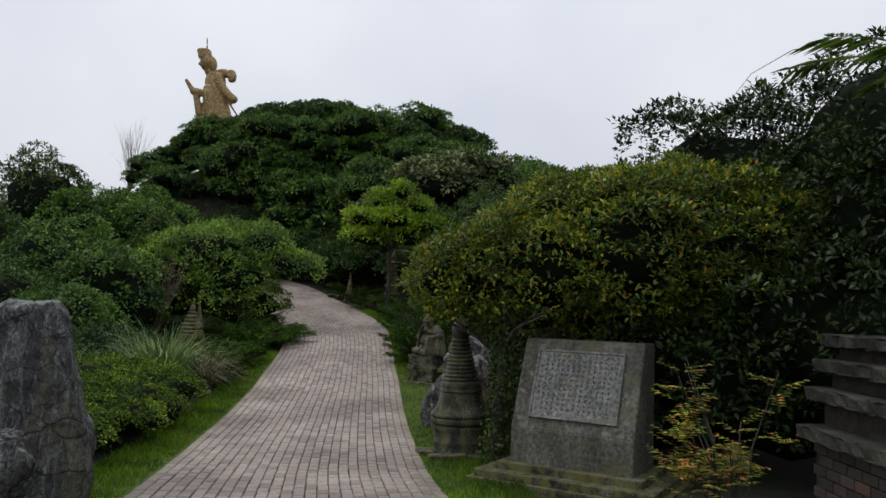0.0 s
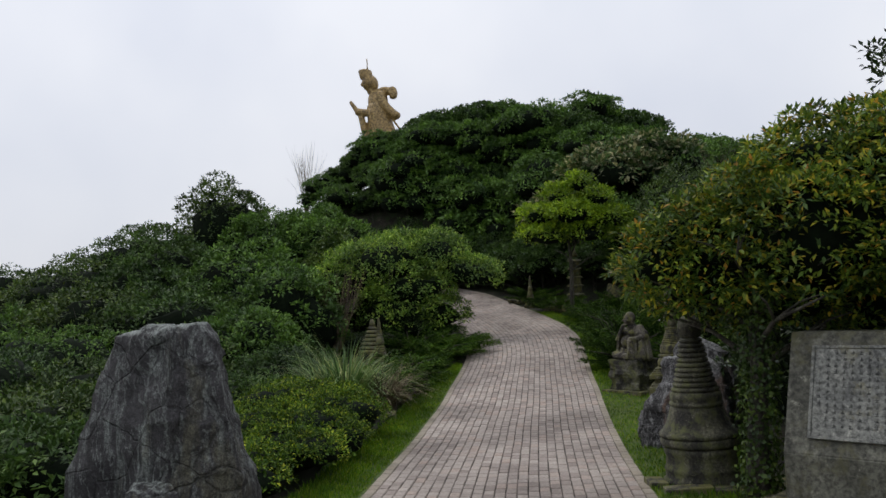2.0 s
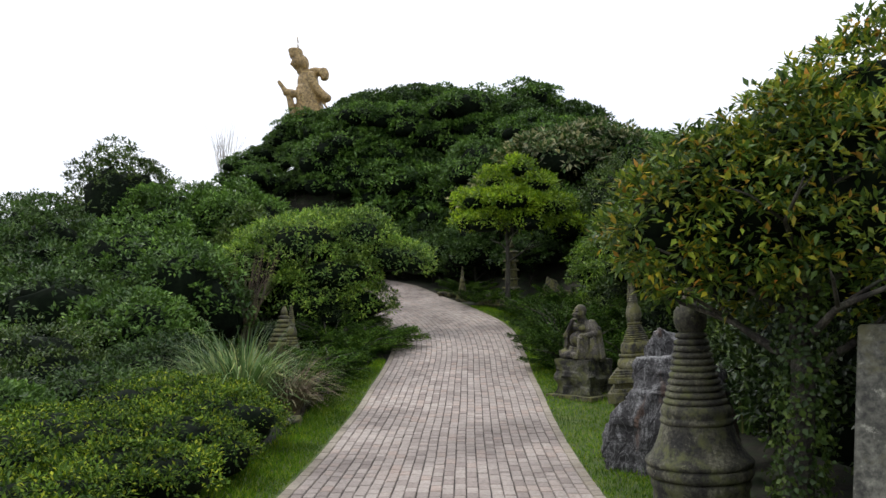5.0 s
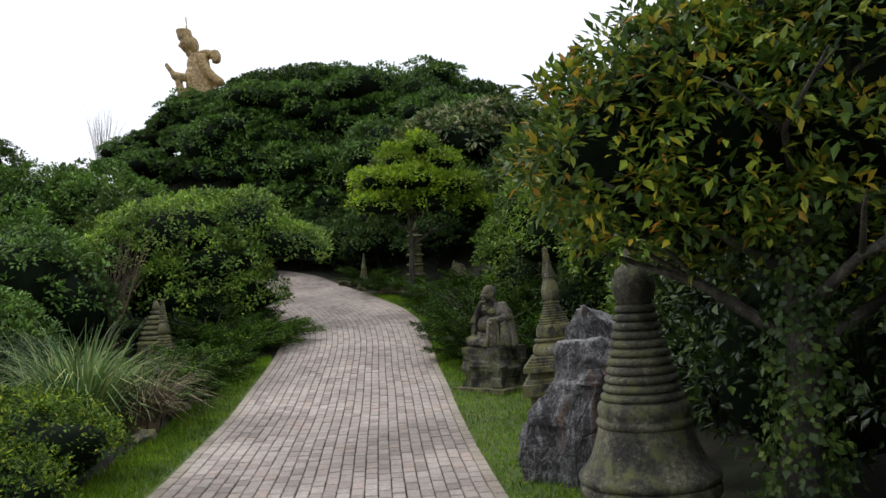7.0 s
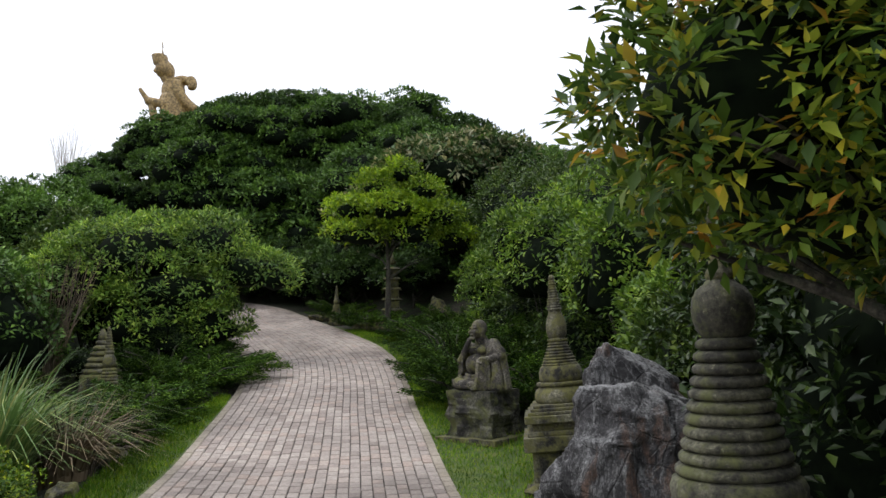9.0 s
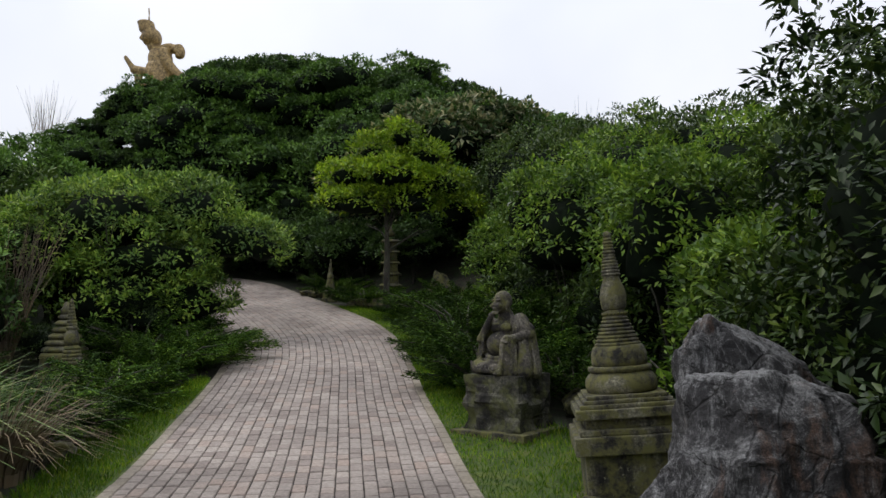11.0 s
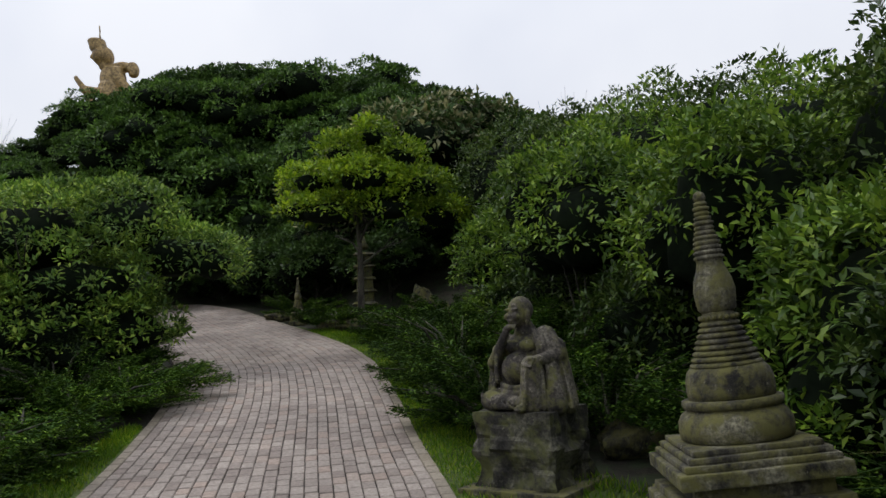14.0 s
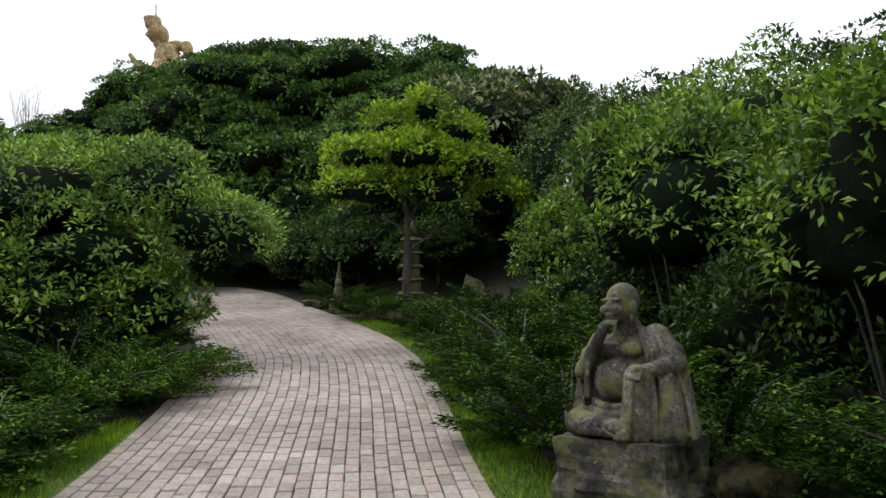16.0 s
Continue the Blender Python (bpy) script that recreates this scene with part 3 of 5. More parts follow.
def strip(name, y0, y1, inner, outer, mat, lift, cols=6, step=0.25):
    ys = np.arange(y0, y1 + 0.01, step)
    vs, fs = [], []
    for y in ys:
        a, b = inner(y), outer(y)
        for c in range(cols + 1):
            x = a + (b - a) * c / cols
            vs.append((x, y, zp(y) + lift + (0.012 * noise.noise((x * 3, y * 3, 0)) if 0 < c else 0) - (0.08 if c == cols else 0)))
    for j in range(len(ys) - 1):
        for c in range(cols):
            k = j * (cols + 1) + c
            fs.append((k, k + 1, k + cols + 2, k + cols + 1))
    return mesh_ob(name, vs, fs, mat, smooth=True)


def left_lawn_edge(y):
    return xl(y) - 0.12 - float(np.interp(y, (4, 8, 14, 18, 20, 21.5), (0.9, 0.62, 0.62, 0.6, 0.45, 0.06)))


def right_lawn_edge(y):
    return xr(y) + 0.02 + float(np.interp(y, (-4, 7, 10, 14, 17, 18.6, 20, 23.5, 25, 27, 30, 32), (1.0, 0.9, 1.0, 1.7, 2.2, 1.3, 0.6, 0.3, 0.6, 1.3, 0.7, 0.1)))


tagged(strip("lawn_left", -8.0, 21.5, lambda y: xl(y) + 0.02, left_lawn_edge, M_LAWN, -0.01), "narrow green grass verge along the paved path", "lawn", kind="structure")
tagged(strip("lawn_right", -4.0, 32.0, lambda y: xr(y) - 0.02, right_lawn_edge, M_LAWN, -0.01, 10), "green lawn strip around the stone monuments", "lawn", kind="structure")


def grass(name, y0, y1, inner, outer, count, seed, tall=0.085):
    rng = np.random.default_rng(seed)
    y = rng.uniform(y0, y1, count)
    a = np.array([inner(v) for v in y])
    b = np.array([outer(v) for v in y])
    f = rng.random(count)
    x = a + (b - a) * f
    z = np.interp(y, FINE, Z_LINE) - 0.012
    at = np.stack([x, y, z], 1)
    along = np.stack([rng.normal(0, 0.45, count), rng.normal(0, 0.45, count), np.ones(count)], 1)
    up = units(rng, count)
    ln = tall * rng.uniform(0.45, 1.3, count) * (0.7 + 0.6 * f)
    ob = new(name, leaf_mesh(name, at, along, up, ln, np.full(count, 0.009) * rng.uniform(0.7, 1.4, count), M_GRASS))
    return tagged(ob, "short green lawn grass beside the path", "grass", kind="stuff")


grass("grass", 1.0, 21.5, lambda y: xl(y) - 0.01, left_lawn_edge, 23000, 1)
grass("grass", -1.0, 31.0, lambda y: xr(y) + 0.0, right_lawn_edge, 40000, 2)


# ---- standing stone ----
def hewn_rock(levels, seed, rough=0.03, crag=0.03, around=44, rows=56):
    """A split rock: a many-sided outline that changes with the height, broken up by noise.
    levels: (height, outline points turning one way), each with the same number of points."""
    rng = random.Random(seed)
    off = Vector((rng.uniform(0, 50), rng.uniform(0, 50), rng.uniform(0, 50)))
    count = len(levels[0][1])
    rings = []
    heights = [lv[0] for lv in levels]
    for r in range(rows + 1):
        z = heights[0] + (heights[-1] - heights[0]) * r / rows
        ring = []
        for k in range(around):
            u = k / around * count
            i, f = int(u), u - int(u)
            p = [Vector(lv[1][i]).lerp(Vector(lv[1][(i + 1) % count]), f) for lv in levels]
            ring.append(Vector((float(np.interp(z, heights, [q.x for q in p])), float(np.interp(z, heights, [q.y for q in p])), z)))
        rings.append(ring)
    mid = sum(rings[-1], Vector()) / around
    for f in (0.82, 0.55, 0.25):
        rings.append([mid.lerp(p, f) for p in rings[rows]])
    bm = bmesh.new()
    made = []
    for j, ring in enumerate(rings):
        row = []
        c = sum(ring, Vector()) / around
        for p in ring:
            d = (p - c).normalized()
            if j > rows - 2:
                d = (d + Vector((0, 0, 1.4))).normalized()
            q = Vector((p.x * 1.5, p.y * 1.5, p.z * 0.9))
            k = noise.fractal(q * 2.2 + off, 1.0, 2.0, 5) * rough + (noise.ridged_multi_fractal(q * 3.0 + off, 1.0, 2.2, 5, 1.0, 2.0) - 1.0) * crag
            cell = noise.cell(Vector((p.x * 4, p.y * 4, p.z * 2.5)) + off) - 0.5
            row.append(bm.verts.new(p + d * (k + cell * rough * 0.5)))
        made.append(row)
    for a, b in zip(made, made[1:]):
        for i in range(around):
            bm.faces.new((a[i], a[(i + 1) % around], b[(i + 1) % around], b[i]))
    bm.faces.new(made[-1])
    bm.faces.new(made[0][::-1])
    return bm


def joined(bm, extra, at):
    bmesh.ops.translate(extra, verts=extra.verts, vec=at)
    me = bpy.data.meshes.new("join")
    extra.to_mesh(me)
    extra.free()
    bm.from_mesh(me)
    bpy.data.meshes.remove(me)


def standing_stone():
    # outline: front left, front right edge, back right, back left
    levels = [(-0.15, [(-0.86, -0.32), (0.3, -0.42), (0.76, -0.05), (0.6, 0.4), (-0.7, 0.42)]),
              (0.55, [(-0.72, -0.28), (0.28, -0.38), (0.72, -0.04), (0.56, 0.36), (-0.6, 0.36)]),
              (1.1, [(-0.6, -0.24), (0.26, -0.34), (0.62, -0.03), (0.48, 0.32), (-0.5, 0.32)]),
              (1.5, [(-0.48, -0.2), (0.24, -0.3), (0.47, -0.02), (0.38, 0.28), (-0.4, 0.28)]),
              (1.76, [(-0.4, -0.17), (0.22, -0.26), (0.34, -0.02), (0.28, 0.24), (-0.34, 0.24)]),
              (1.84, [(-0.22, -0.08), (0.17, -0.2), (0.28, -0.02), (0.22, 0.2), (-0.14, 0.2)])]
    bm = hewn_rock(levels, 11, 0.035, 0.03, 60, 80)
    joined(bm, boulder((0.25, 0.16, 0.3), 5, 5, 0.2, 0.14), (0.2, -0.36, 0.38))
    joined(bm, boulder((0.5, 0.14, 0.3), 8, 5, 0.2, 0.14), (-0.4, -0.3, 0.2))
    ob = part("standing_stone", bm, M_MONO, smooth=True)
    ob.matrix_world = pose(-3.18, 7.25, 0.33, 0, 0, -4)
    return tagged(ob, "tall rough grey standing stone with pale streaks on the verge", "stone")


standing_stone()


# ---- inscribed stone monument ----
def inscribed_monument():
    ob = thing("inscribed_monument", pose(2.38, 8.74, 0.38, 0, 0, -31) @ Matrix.Scale(0.93, 4), "slanted grey stone monument with an inscribed plate on a stepped base", "monument")
    w = 0.805
    side = [(-0.0, 0.05), (0.0, 0.51), (0.42, 1.64), (0.84, 1.64), (0.84, 0.05)]
    bm = bmesh.new()
    a = [bm.verts.new((-w, y, z)) for y, z in side]
    b = [bm.verts.new((w, y, z)) for y, z in side]
    bm.faces.new(a)
    bm.faces.new(b[::-1])
    for i in range(5):
        j = (i + 1) % 5
        bm.faces.new((a[i], a[j], b[j], b[i]))
    bmesh.ops.bevel(bm, geom=bm.edges[:], offset=0.012, segments=2, affect='EDGES')
    part("body", bm, M_PLAQUE, ob)
    for i, (grow, z, h) in enumerate(((0.14, 0.03, 0.1), (0.34, -0.06, 0.1), (0.42, -0.17, 0.14))):
        part("base_step", box((2 * w + 2 * grow, 0.84 + 2 * grow, h), (0, 0.42, z), 0.012), M_STONE, ob)
    slope = math.atan2(1.13, 0.42)
    tilt = Matrix.Translation((0, 0.21, 1.075)) @ Matrix.Rotation(slope, 4, 'X')
    pw, ph = 1.12, 0.88
    bm = box((pw, ph, 0.03), (0, 0, 0.012), 0.006)
    bm.transform(tilt)
    plate = part("plate", bm, M_PLATE, ob, "pale inscribed stone plate")
    bm = bmesh.new()
    for size, at in (((pw + 0.05, 0.03, 0.045), (0, ph / 2, 0.018)), ((pw + 0.05, 0.03, 0.045), (0, -ph / 2, 0.018)),
                     ((0.03, ph - 0.03, 0.045), (pw / 2 + 0.01, 0, 0.018)), ((0.03, ph - 0.03, 0.045), (-pw / 2 - 0.01, 0, 0.018))):
        add_box(bm, size, at, 0.006)
    bm.transform(tilt)
    part("frame", bm, M_PLATE, plate)
    rng = random.Random(4)
    bm = bmesh.new()
    for c in range(15):
        x = 0.5 - c * 0.0715
        rows = 12 if c not in (0, 14) else (5 if c == 0 else 4)
        for r in range(rows):
            if rng.random() < 0.06:
                continue
            y = 0.385 - r * 0.064 - (0.3 if c == 14 else 0)
            for k in range(3):
                wide, high = (0.034, 0.006) if k < 2 else (0.007, 0.036)
                add_box(bm, (wide * rng.uniform(0.6, 1.1), high, 0.006), (x + rng.uniform(-0.006, 0.006), y + (k - 1) * 0.013 * (k < 2) + rng.uniform(-0.004, 0.004), 0.0285))
    bm.transform(tilt)
    tagged(part("inscription", bm, M_INK, plate), kind="stuff")
    return ob


inscribed_monument()


# ---- ringed stupa ----
def ringed_stupa():
    ob = thing("ringed_stupa", pose(1.2, 10.9, 0.2, 0, -1.8, 0), "tall mossy stone stupa of stacked rings beside the path", "stupa")
    base = [(0.42, 0.0), (0.425, 0.05), (0.4, 0.07), (0.395, 0.14), (0.405, 0.16), (0.395, 0.19), (0.385, 0.21), (0.38, 0.31), (0.39, 0.33), (0.4, 0.36), (0.395, 0.4), (0.36, 0.415)]
    part("base_drum", lathe(base, 48, 0.006, 1), M_STUPA, ob, smooth=True)
    rim = [(0.36, 0.41), (0.415, 0.425), (0.43, 0.45), (0.432, 0.49), (0.42, 0.51), (0.395, 0.515)]
    part("rim", lathe(rim, 48, 0.006, 7), M_STUPA, ob, smooth=True)
    bell = [(0.4, 0.51), (0.43, 0.525), (0.437, 0.55), (0.425, 0.57), (0.39, 0.6), (0.35, 0.66), (0.318, 0.74), (0.295, 0.82), (0.285, 0.85)]
    part("bell", lathe(bell, 48, 0.006, 2), M_STUPA, ob, smooth=True)
    lip = [(0.27, 0.845), (0.292, 0.86), (0.3, 0.88), (0.292, 0.9), (0.275, 0.905), (0.285, 0.925), (0.288, 0.965), (0.275, 1.0), (0.25, 1.015)]
    part("lip", lathe(lip, 48, 0.006, 3), M_STUPA, ob, smooth=True)
    for i in range(11):
        f = i / 10
        z0 = 1.012 + 0.0545 * i
        r = 0.262 - 0.13 * f ** 0.85
        h = 0.05
        ring = [(r - 0.04, z0 - 0.006), (r - 0.02, z0 + 0.004), (r - 0.003, z0 + h * 0.22), (r, z0 + h * 0.5), (r - 0.004, z0 + h * 0.76), (r - 0.02, z0 + h), (r - 0.045, z0 + h + 0.006)]
        part("ring", lathe(ring, 40, 0.008, 10 + i), M_STUPA, ob, smooth=True)
    ball = [(0.09, 1.6), (0.1, 1.618), (0.122, 1.65), (0.134, 1.7), (0.136, 1.74), (0.128, 1.79), (0.105, 1.83), (0.07, 1.855), (0.06, 1.87)]
    part("ball", lathe(ball, 36, 0.008, 30), M_STUPA, ob, smooth=True)
    spire = [(0.05, 1.86), (0.065, 1.885), (0.06, 1.91), (0.042, 1.93), (0.046, 2.0), (0.036, 2.08), (0.04, 2.1), (0.03, 2.2), (0.034, 2.22), (0.022, 2.32), (0.008, 2.36)]
    part("spire", lathe(spire, 20, 0.01, 31), M_STONE, ob, "slender pale spire", smooth=True)
    return ob


ringed_stupa()
for i, (x, y, a, b, rz) in enumerate(((1.0, 10.42, 0.5, 0.22, 8), (1.5, 10.4, 0.45, 0.24, -4), (2.05, 10.75, 0.5, 0.4, 15), (0.68, 10.75, 0.2, 0.34, 12), (1.95, 10.3, 0.4, 0.26, -12))):
    ob = part("paving_slab", box((a, b, 0.09), (0, 0, 0), 0.012), M_STONE)
    ob.matrix_world = pose(x, y, zp(y) + 0.01, 0, 1.5 * (i - 2), rz)
    tagged(ob, "worn grey stone slab laid in the grass", "slab", "slabs by the ringed stupa")


# ---- square based stupa ----
def square_stupa():
    ob = thing("square_stupa", pose(1.345, 15.84, 0.2, 0, -4.0, -8), "weathered mossy stone stupa on a stepped square base", "stupa")
    for name, w, z0, z1 in (("foot_slab", 1.0, -0.03, 0.06), ("base_block", 0.76, 0.06, 0.46), ("lower_slab", 0.91, 0.462, 0.61), ("sill", 0.83, 0.61, 0.66), ("neck_block", 0.7, 0.658, 0.74), ("upper_slab", 0.85, 0.742, 0.82),
                            ("step", 0.78, 0.818, 0.855), ("step", 0.72, 0.853, 0.888), ("step", 0.66, 0.886, 0.92)):
        bm = box((w, w, z1 - z0), (0, 0, (z0 + z1) / 2), 0.012)
        bmesh.ops.subdivide_edges(bm, edges=[e for e in bm.edges if e.calc_length() > 0.3], cuts=9, use_grid_fill=True)
        for v in bm.verts:
            v.co += Vector((v.co.x, v.co.y, 0)).normalized() * noise.noise(v.co * 7) * 0.008 + Vector((0, 0, noise.noise(v.co * 6 + Vector((9, 0, 0))) * 0.004))
        part(name, bm, M_STONE, ob)
    drum = [(0.27, 0.915), (0.296, 0.93), (0.305, 0.97), (0.302, 1.02), (0.28, 1.06), (0.25, 1.085), (0.245, 1.095)]
    part("drum", lathe(drum, 40, 0.008, 4), M_STONE, ob, smooth=True)
    collar = [(0.24, 1.088), (0.262, 1.095), (0.27, 1.115), (0.266, 1.135), (0.24, 1.14)]
    part("collar", lathe(collar, 40, 0.006, 5), M_STONE, ob, smooth=True)
    dome = [(0.226, 1.135), (0.232, 1.18), (0.23, 1.24), (0.215, 1.29), (0.19, 1.315)]
    part("dome", lathe(dome, 36, 0.014, 6), M_STONE, ob, smooth=True)
    for i in range(8):
        f = i / 7
        z0, r = 1.305 + 0.0315 * i, 0.196 - 0.086 * f
        part("ring", lathe([(r - 0.022, z0), (r - 0.003, z0 + 0.007), (r, z0 + 0.016), (r - 0.006, z0 + 0.025), (r - 0.024, z0 + 0.034)], 32, 0.01, 40 + i), M_STONE, ob, smooth=True)
    neck = [(0.085, 1.55), (0.094, 1.56), (0.096, 1.58), (0.088, 1.595), (0.085, 1.61)]
    part("neck", lathe(neck, 24, 0.01, 8), M_STONE, ob, smooth=True)
    bead = bmesh.new()
    bmesh.ops.create_icosphere(bead, subdivisions=2, radius=0.0155)
    proto = part("bead", bead, M_STONE, ob, smooth=True)
    for i in range(18):
        b = proto if i == 0 else new("bead", proto.data)
        b.parent = ob
        b.location = (0.097 * math.cos(i * math.pi / 9), 0.097 * math.sin(i * math.pi / 9), 1.578)
    pot = [(0.085, 1.605), (0.1, 1.625), (0.107, 1.68), (0.11, 1.73), (0.1, 1.79), (0.078, 1.85), (0.068, 1.885), (0.072, 1.905)]
    part("pot", lathe(pot, 28, 0.035, 9), M_STONE, ob, smooth=True)
    part("spire", lathe([(0.07, 1.9)] + ring_stack(1.9, 2.235, 0.088, 0.036, 12, 0.012, 3) + [(0.028, 2.237)], 24, 0.01, 10), M_STONE, ob, smooth=True)
    part("finial", lathe([(0.022, 2.23), (0.034, 2.245), (0.035, 2.262), (0.026, 2.285), (0.006, 2.295)], 16, 0.01, 11), M_STONE, ob, "pale rounded finial", smooth=True)
    return ob


square_stupa()


# ---- rocks between the stupas ----
def tall_rock():
    # the top falls from a peak on the path side to the far side
    levels = [(-0.15, [(-0.58, -0.3), (0.5, -0.36), (0.68, 0.0), (0.5, 0.3), (-0.5, 0.3)]),
              (0.6, [(-0.53, -0.26), (0.42, -0.34), (0.58, 0.0), (0.44, 0.28), (-0.46, 0.26)]),
              (1.05, [(-0.5, -0.22), (0.34, -0.3), (0.5, 0.0), (0.4, 0.22), (-0.44, 0.2)]),
              (1.3, [(-0.45, -0.16), (0.0, -0.24), (0.2, 0.0), (0.1, 0.16), (-0.42, 0.14)]),
              (1.5, [(-0.36, -0.06), (-0.28, -0.1), (-0.2, 0.0), (-0.26, 0.08), (-0.35, 0.06)])]
    ob = part("tall_rock", hewn_rock(levels, 21, 0.045, 0.045, 64, 72), M_ROCK, smooth=True)
    ob.matrix_world = pose(1.62, 14.02, 0.24, 0, 0, -6)
    return tagged(ob, "tall craggy grey and rust streaked rock with a pale edge", "rock", "rocks beside the path")


def low_rock():
    levels = [(-0.15, [(-0.58, -0.2), (-0.1, -0.5), (0.6, -0.5), (0.7, 0.1), (-0.4, 0.25)]),
              (0.25, [(-0.66, -0.12), (-0.1, -0.52), (0.6, -0.5), (0.7, 0.1), (-0.5, 0.25)]),
              (0.55, [(-0.56, -0.1), (-0.1, -0.48), (0.6, -0.46), (0.68, 0.1), (-0.42, 0.25)]),
              (0.85, [(-0.3, -0.1), (-0.05, -0.4), (0.58, -0.4), (0.64, 0.1), (-0.24, 0.25)]),
              (1.12, [(-0.28, -0.05), (0.0, -0.24), (0.52, -0.24), (0.58, 0.06), (-0.2, 0.22)]),
              (1.2, [(-0.22, 0.0), (0.0, -0.14), (0.3, -0.14), (0.36, 0.04), (-0.16, 0.18)])]
    ob = part("low_rock", hewn_rock(levels, 33, 0.06, 0.05, 64, 72), M_ROCK, smooth=True)
    ob.matrix_world = pose(1.2, 13.32, 0.22, 0, 0, -4)
    return tagged(ob, "dark jagged boulder with white veins on the lawn", "rock", "rocks beside the path")


tall_rock()
low_rock()


# ---- laughing monk statue on its pedestal ----
BALL = bmesh.new()
bmesh.ops.create_icosphere(BALL, subdivisions=3, radius=1.0)
BALL_V = [v.co.copy() for v in BALL.verts]
BALL_F = [[v.index for v in f.verts] for f in BALL.faces]
BALL.free()


def blob(bm, at, size, turn=(0, 0, 0)):
    m = Matrix.LocRotScale(at, Euler([radians(a) for a in turn]), size)
    made = [bm.verts.new(m @ v) for v in BALL_V]
    for a, b, c in BALL_F:
        bm.faces.new((made[a], made[b], made[c]))


def remeshed(ob, voxel, smooth=4):
    r = ob.modifiers.new("blend", 'REMESH')
    r.mode, r.voxel_size, r.use_smooth_shade = 'VOXEL', voxel, True
    s = ob.modifiers.new("soften", 'SMOOTH')
    s.factor, s.iterations = 0.5, smooth


def monk_statue():
    bm = bmesh.new()

    def run(a, b, r0, r1, n=14, flat=1.0, bend=(0, 0, 0)):
        """A limb or a fold: a row of blobs from a to b."""
        a, b, bend = Vector(a), Vector(b), Vector(bend)
        for k in range(n):
            f = k / (n - 1)
            r = r0 + (r1 - r0) * f
            blob(bm, a.lerp(b, f) + bend * (4 * f * (1 - f)), (r, r * flat, r))

    # head, turned a little to one side
    turn = Matrix.Translation((-0.03, -0.04, 0.0)) @ Matrix.Rotation(radians(-22), 4, 'Z')
    for at, size in (((0, 0.015, 0.845), (0.1, 0.118, 0.118)), ((0, -0.03, 0.79), (0.088, 0.092, 0.09)), ((0, -0.075, 0.735), (0.05, 0.045, 0.036)),
                     ((0, -0.116, 0.805), (0.015, 0.018, 0.03)), ((0, -0.12, 0.793), (0.023, 0.016, 0.013)), ((-0.05, -0.095, 0.785), (0.036, 0.034, 0.034)), ((0.05, -0.095, 0.785), (0.036, 0.034, 0.034)),
                     ((-0.043, -0.098, 0.848), (0.04, 0.02, 0.011)), ((0.043, -0.098, 0.848), (0.04, 0.02, 0.011)), ((0, -0.118, 0.753), (0.034, 0.014, 0.008)), ((0, -0.112, 0.738), (0.028, 0.014, 0.008)),
                     ((-0.1, 0.0, 0.79), (0.018, 0.03, 0.055)), ((0.1, 0.0, 0.79), (0.018, 0.03, 0.055)), ((-0.098, -0.012, 0.735), (0.014, 0.018, 0.028)), ((0.098, -0.012, 0.735), (0.014, 0.018, 0.028))):
        blob(bm, turn @ Vector(at), size, (0, 0, -22))
    run((-0.02, 0.0, 0.72), (-0.01, 0.02, 0.64), 0.075, 0.1, 5)
    # trunk, chest and belly
    blob(bm, (0.0, 0.03, 0.5), (0.215, 0.15, 0.17))
    blob(bm, (-0.09, -0.09, 0.535), (0.085, 0.06, 0.055))
    blob(bm, (0.05, -0.095, 0.535), (0.08, 0.055, 0.055))
    blob(bm, (0.0, 0.03, 0.28), (0.25, 0.2, 0.26))
    blob(bm, (-0.045, -0.125, 0.345), (0.135, 0.125, 0.135))
    run((-0.17, -0.16, 0.215), (0.07, -0.19, 0.2), 0.026, 0.026, 14, 1, (0, -0.06, -0.02))
    run((-0.18, -0.15, 0.17), (0.08, -0.2, 0.155), 0.03, 0.03, 14, 1, (0, -0.07, -0.02))
    # bare arm, elbow on the thigh, hand under the chin
    run((-0.19, 0.0, 0.585), (-0.265, -0.12, 0.4), 0.068, 0.055)
    run((-0.265, -0.13, 0.39), (-0.1, -0.185, 0.66), 0.052, 0.034)
    blob(bm, (-0.075, -0.185, 0.69), (0.055, 0.035, 0.025), (0, -12, 0))
    for k in range(4):
        run((-0.09, -0.2 + 0.008 * k, 0.678 + 0.012 * k), (-0.01, -0.205 + 0.01 * k, 0.69 + 0.008 * k), 0.0105, 0.009, 6)
    run((-0.27, -0.02, 0.5), (-0.3, -0.02, 0.08), 0.05, 0.075)
    # robed arm, hand on the raised knee
    run((0.17, 0.02, 0.6), (0.285, -0.02, 0.45), 0.1, 0.085)
    run((0.285, -0.03, 0.43), (0.19, -0.24, 0.415), 0.07, 0.042)
    blob(bm, (0.155, -0.285, 0.425), (0.045, 0.05, 0.026))
    for k in range(4):
        run((0.125 + 0.022 * k, -0.305, 0.425), (0.115 + 0.022 * k, -0.345, 0.375 - 0.004 * k), 0.0115, 0.009, 6)
    # raised leg under the robe, foot
    run((0.14, -0.25, 0.37), (0.13, -0.26, 0.06), 0.085, 0.1)
    run((0.1, -0.02, 0.25), (0.14, -0.24, 0.36), 0.12, 0.085)
    run((0.1, -0.29, 0.03), (0.075, -0.39, 0.028), 0.045, 0.036, 8)
    for k in range(5):
        blob(bm, (0.045 + 0.016 * k, -0.418 + 0.004 * abs(k - 2), 0.022), (0.009, 0.016, 0.012))
    # folded leg
    run((-0.25, -0.1, 0.1), (-0.26, -0.22, 0.085), 0.095, 0.085, 8)
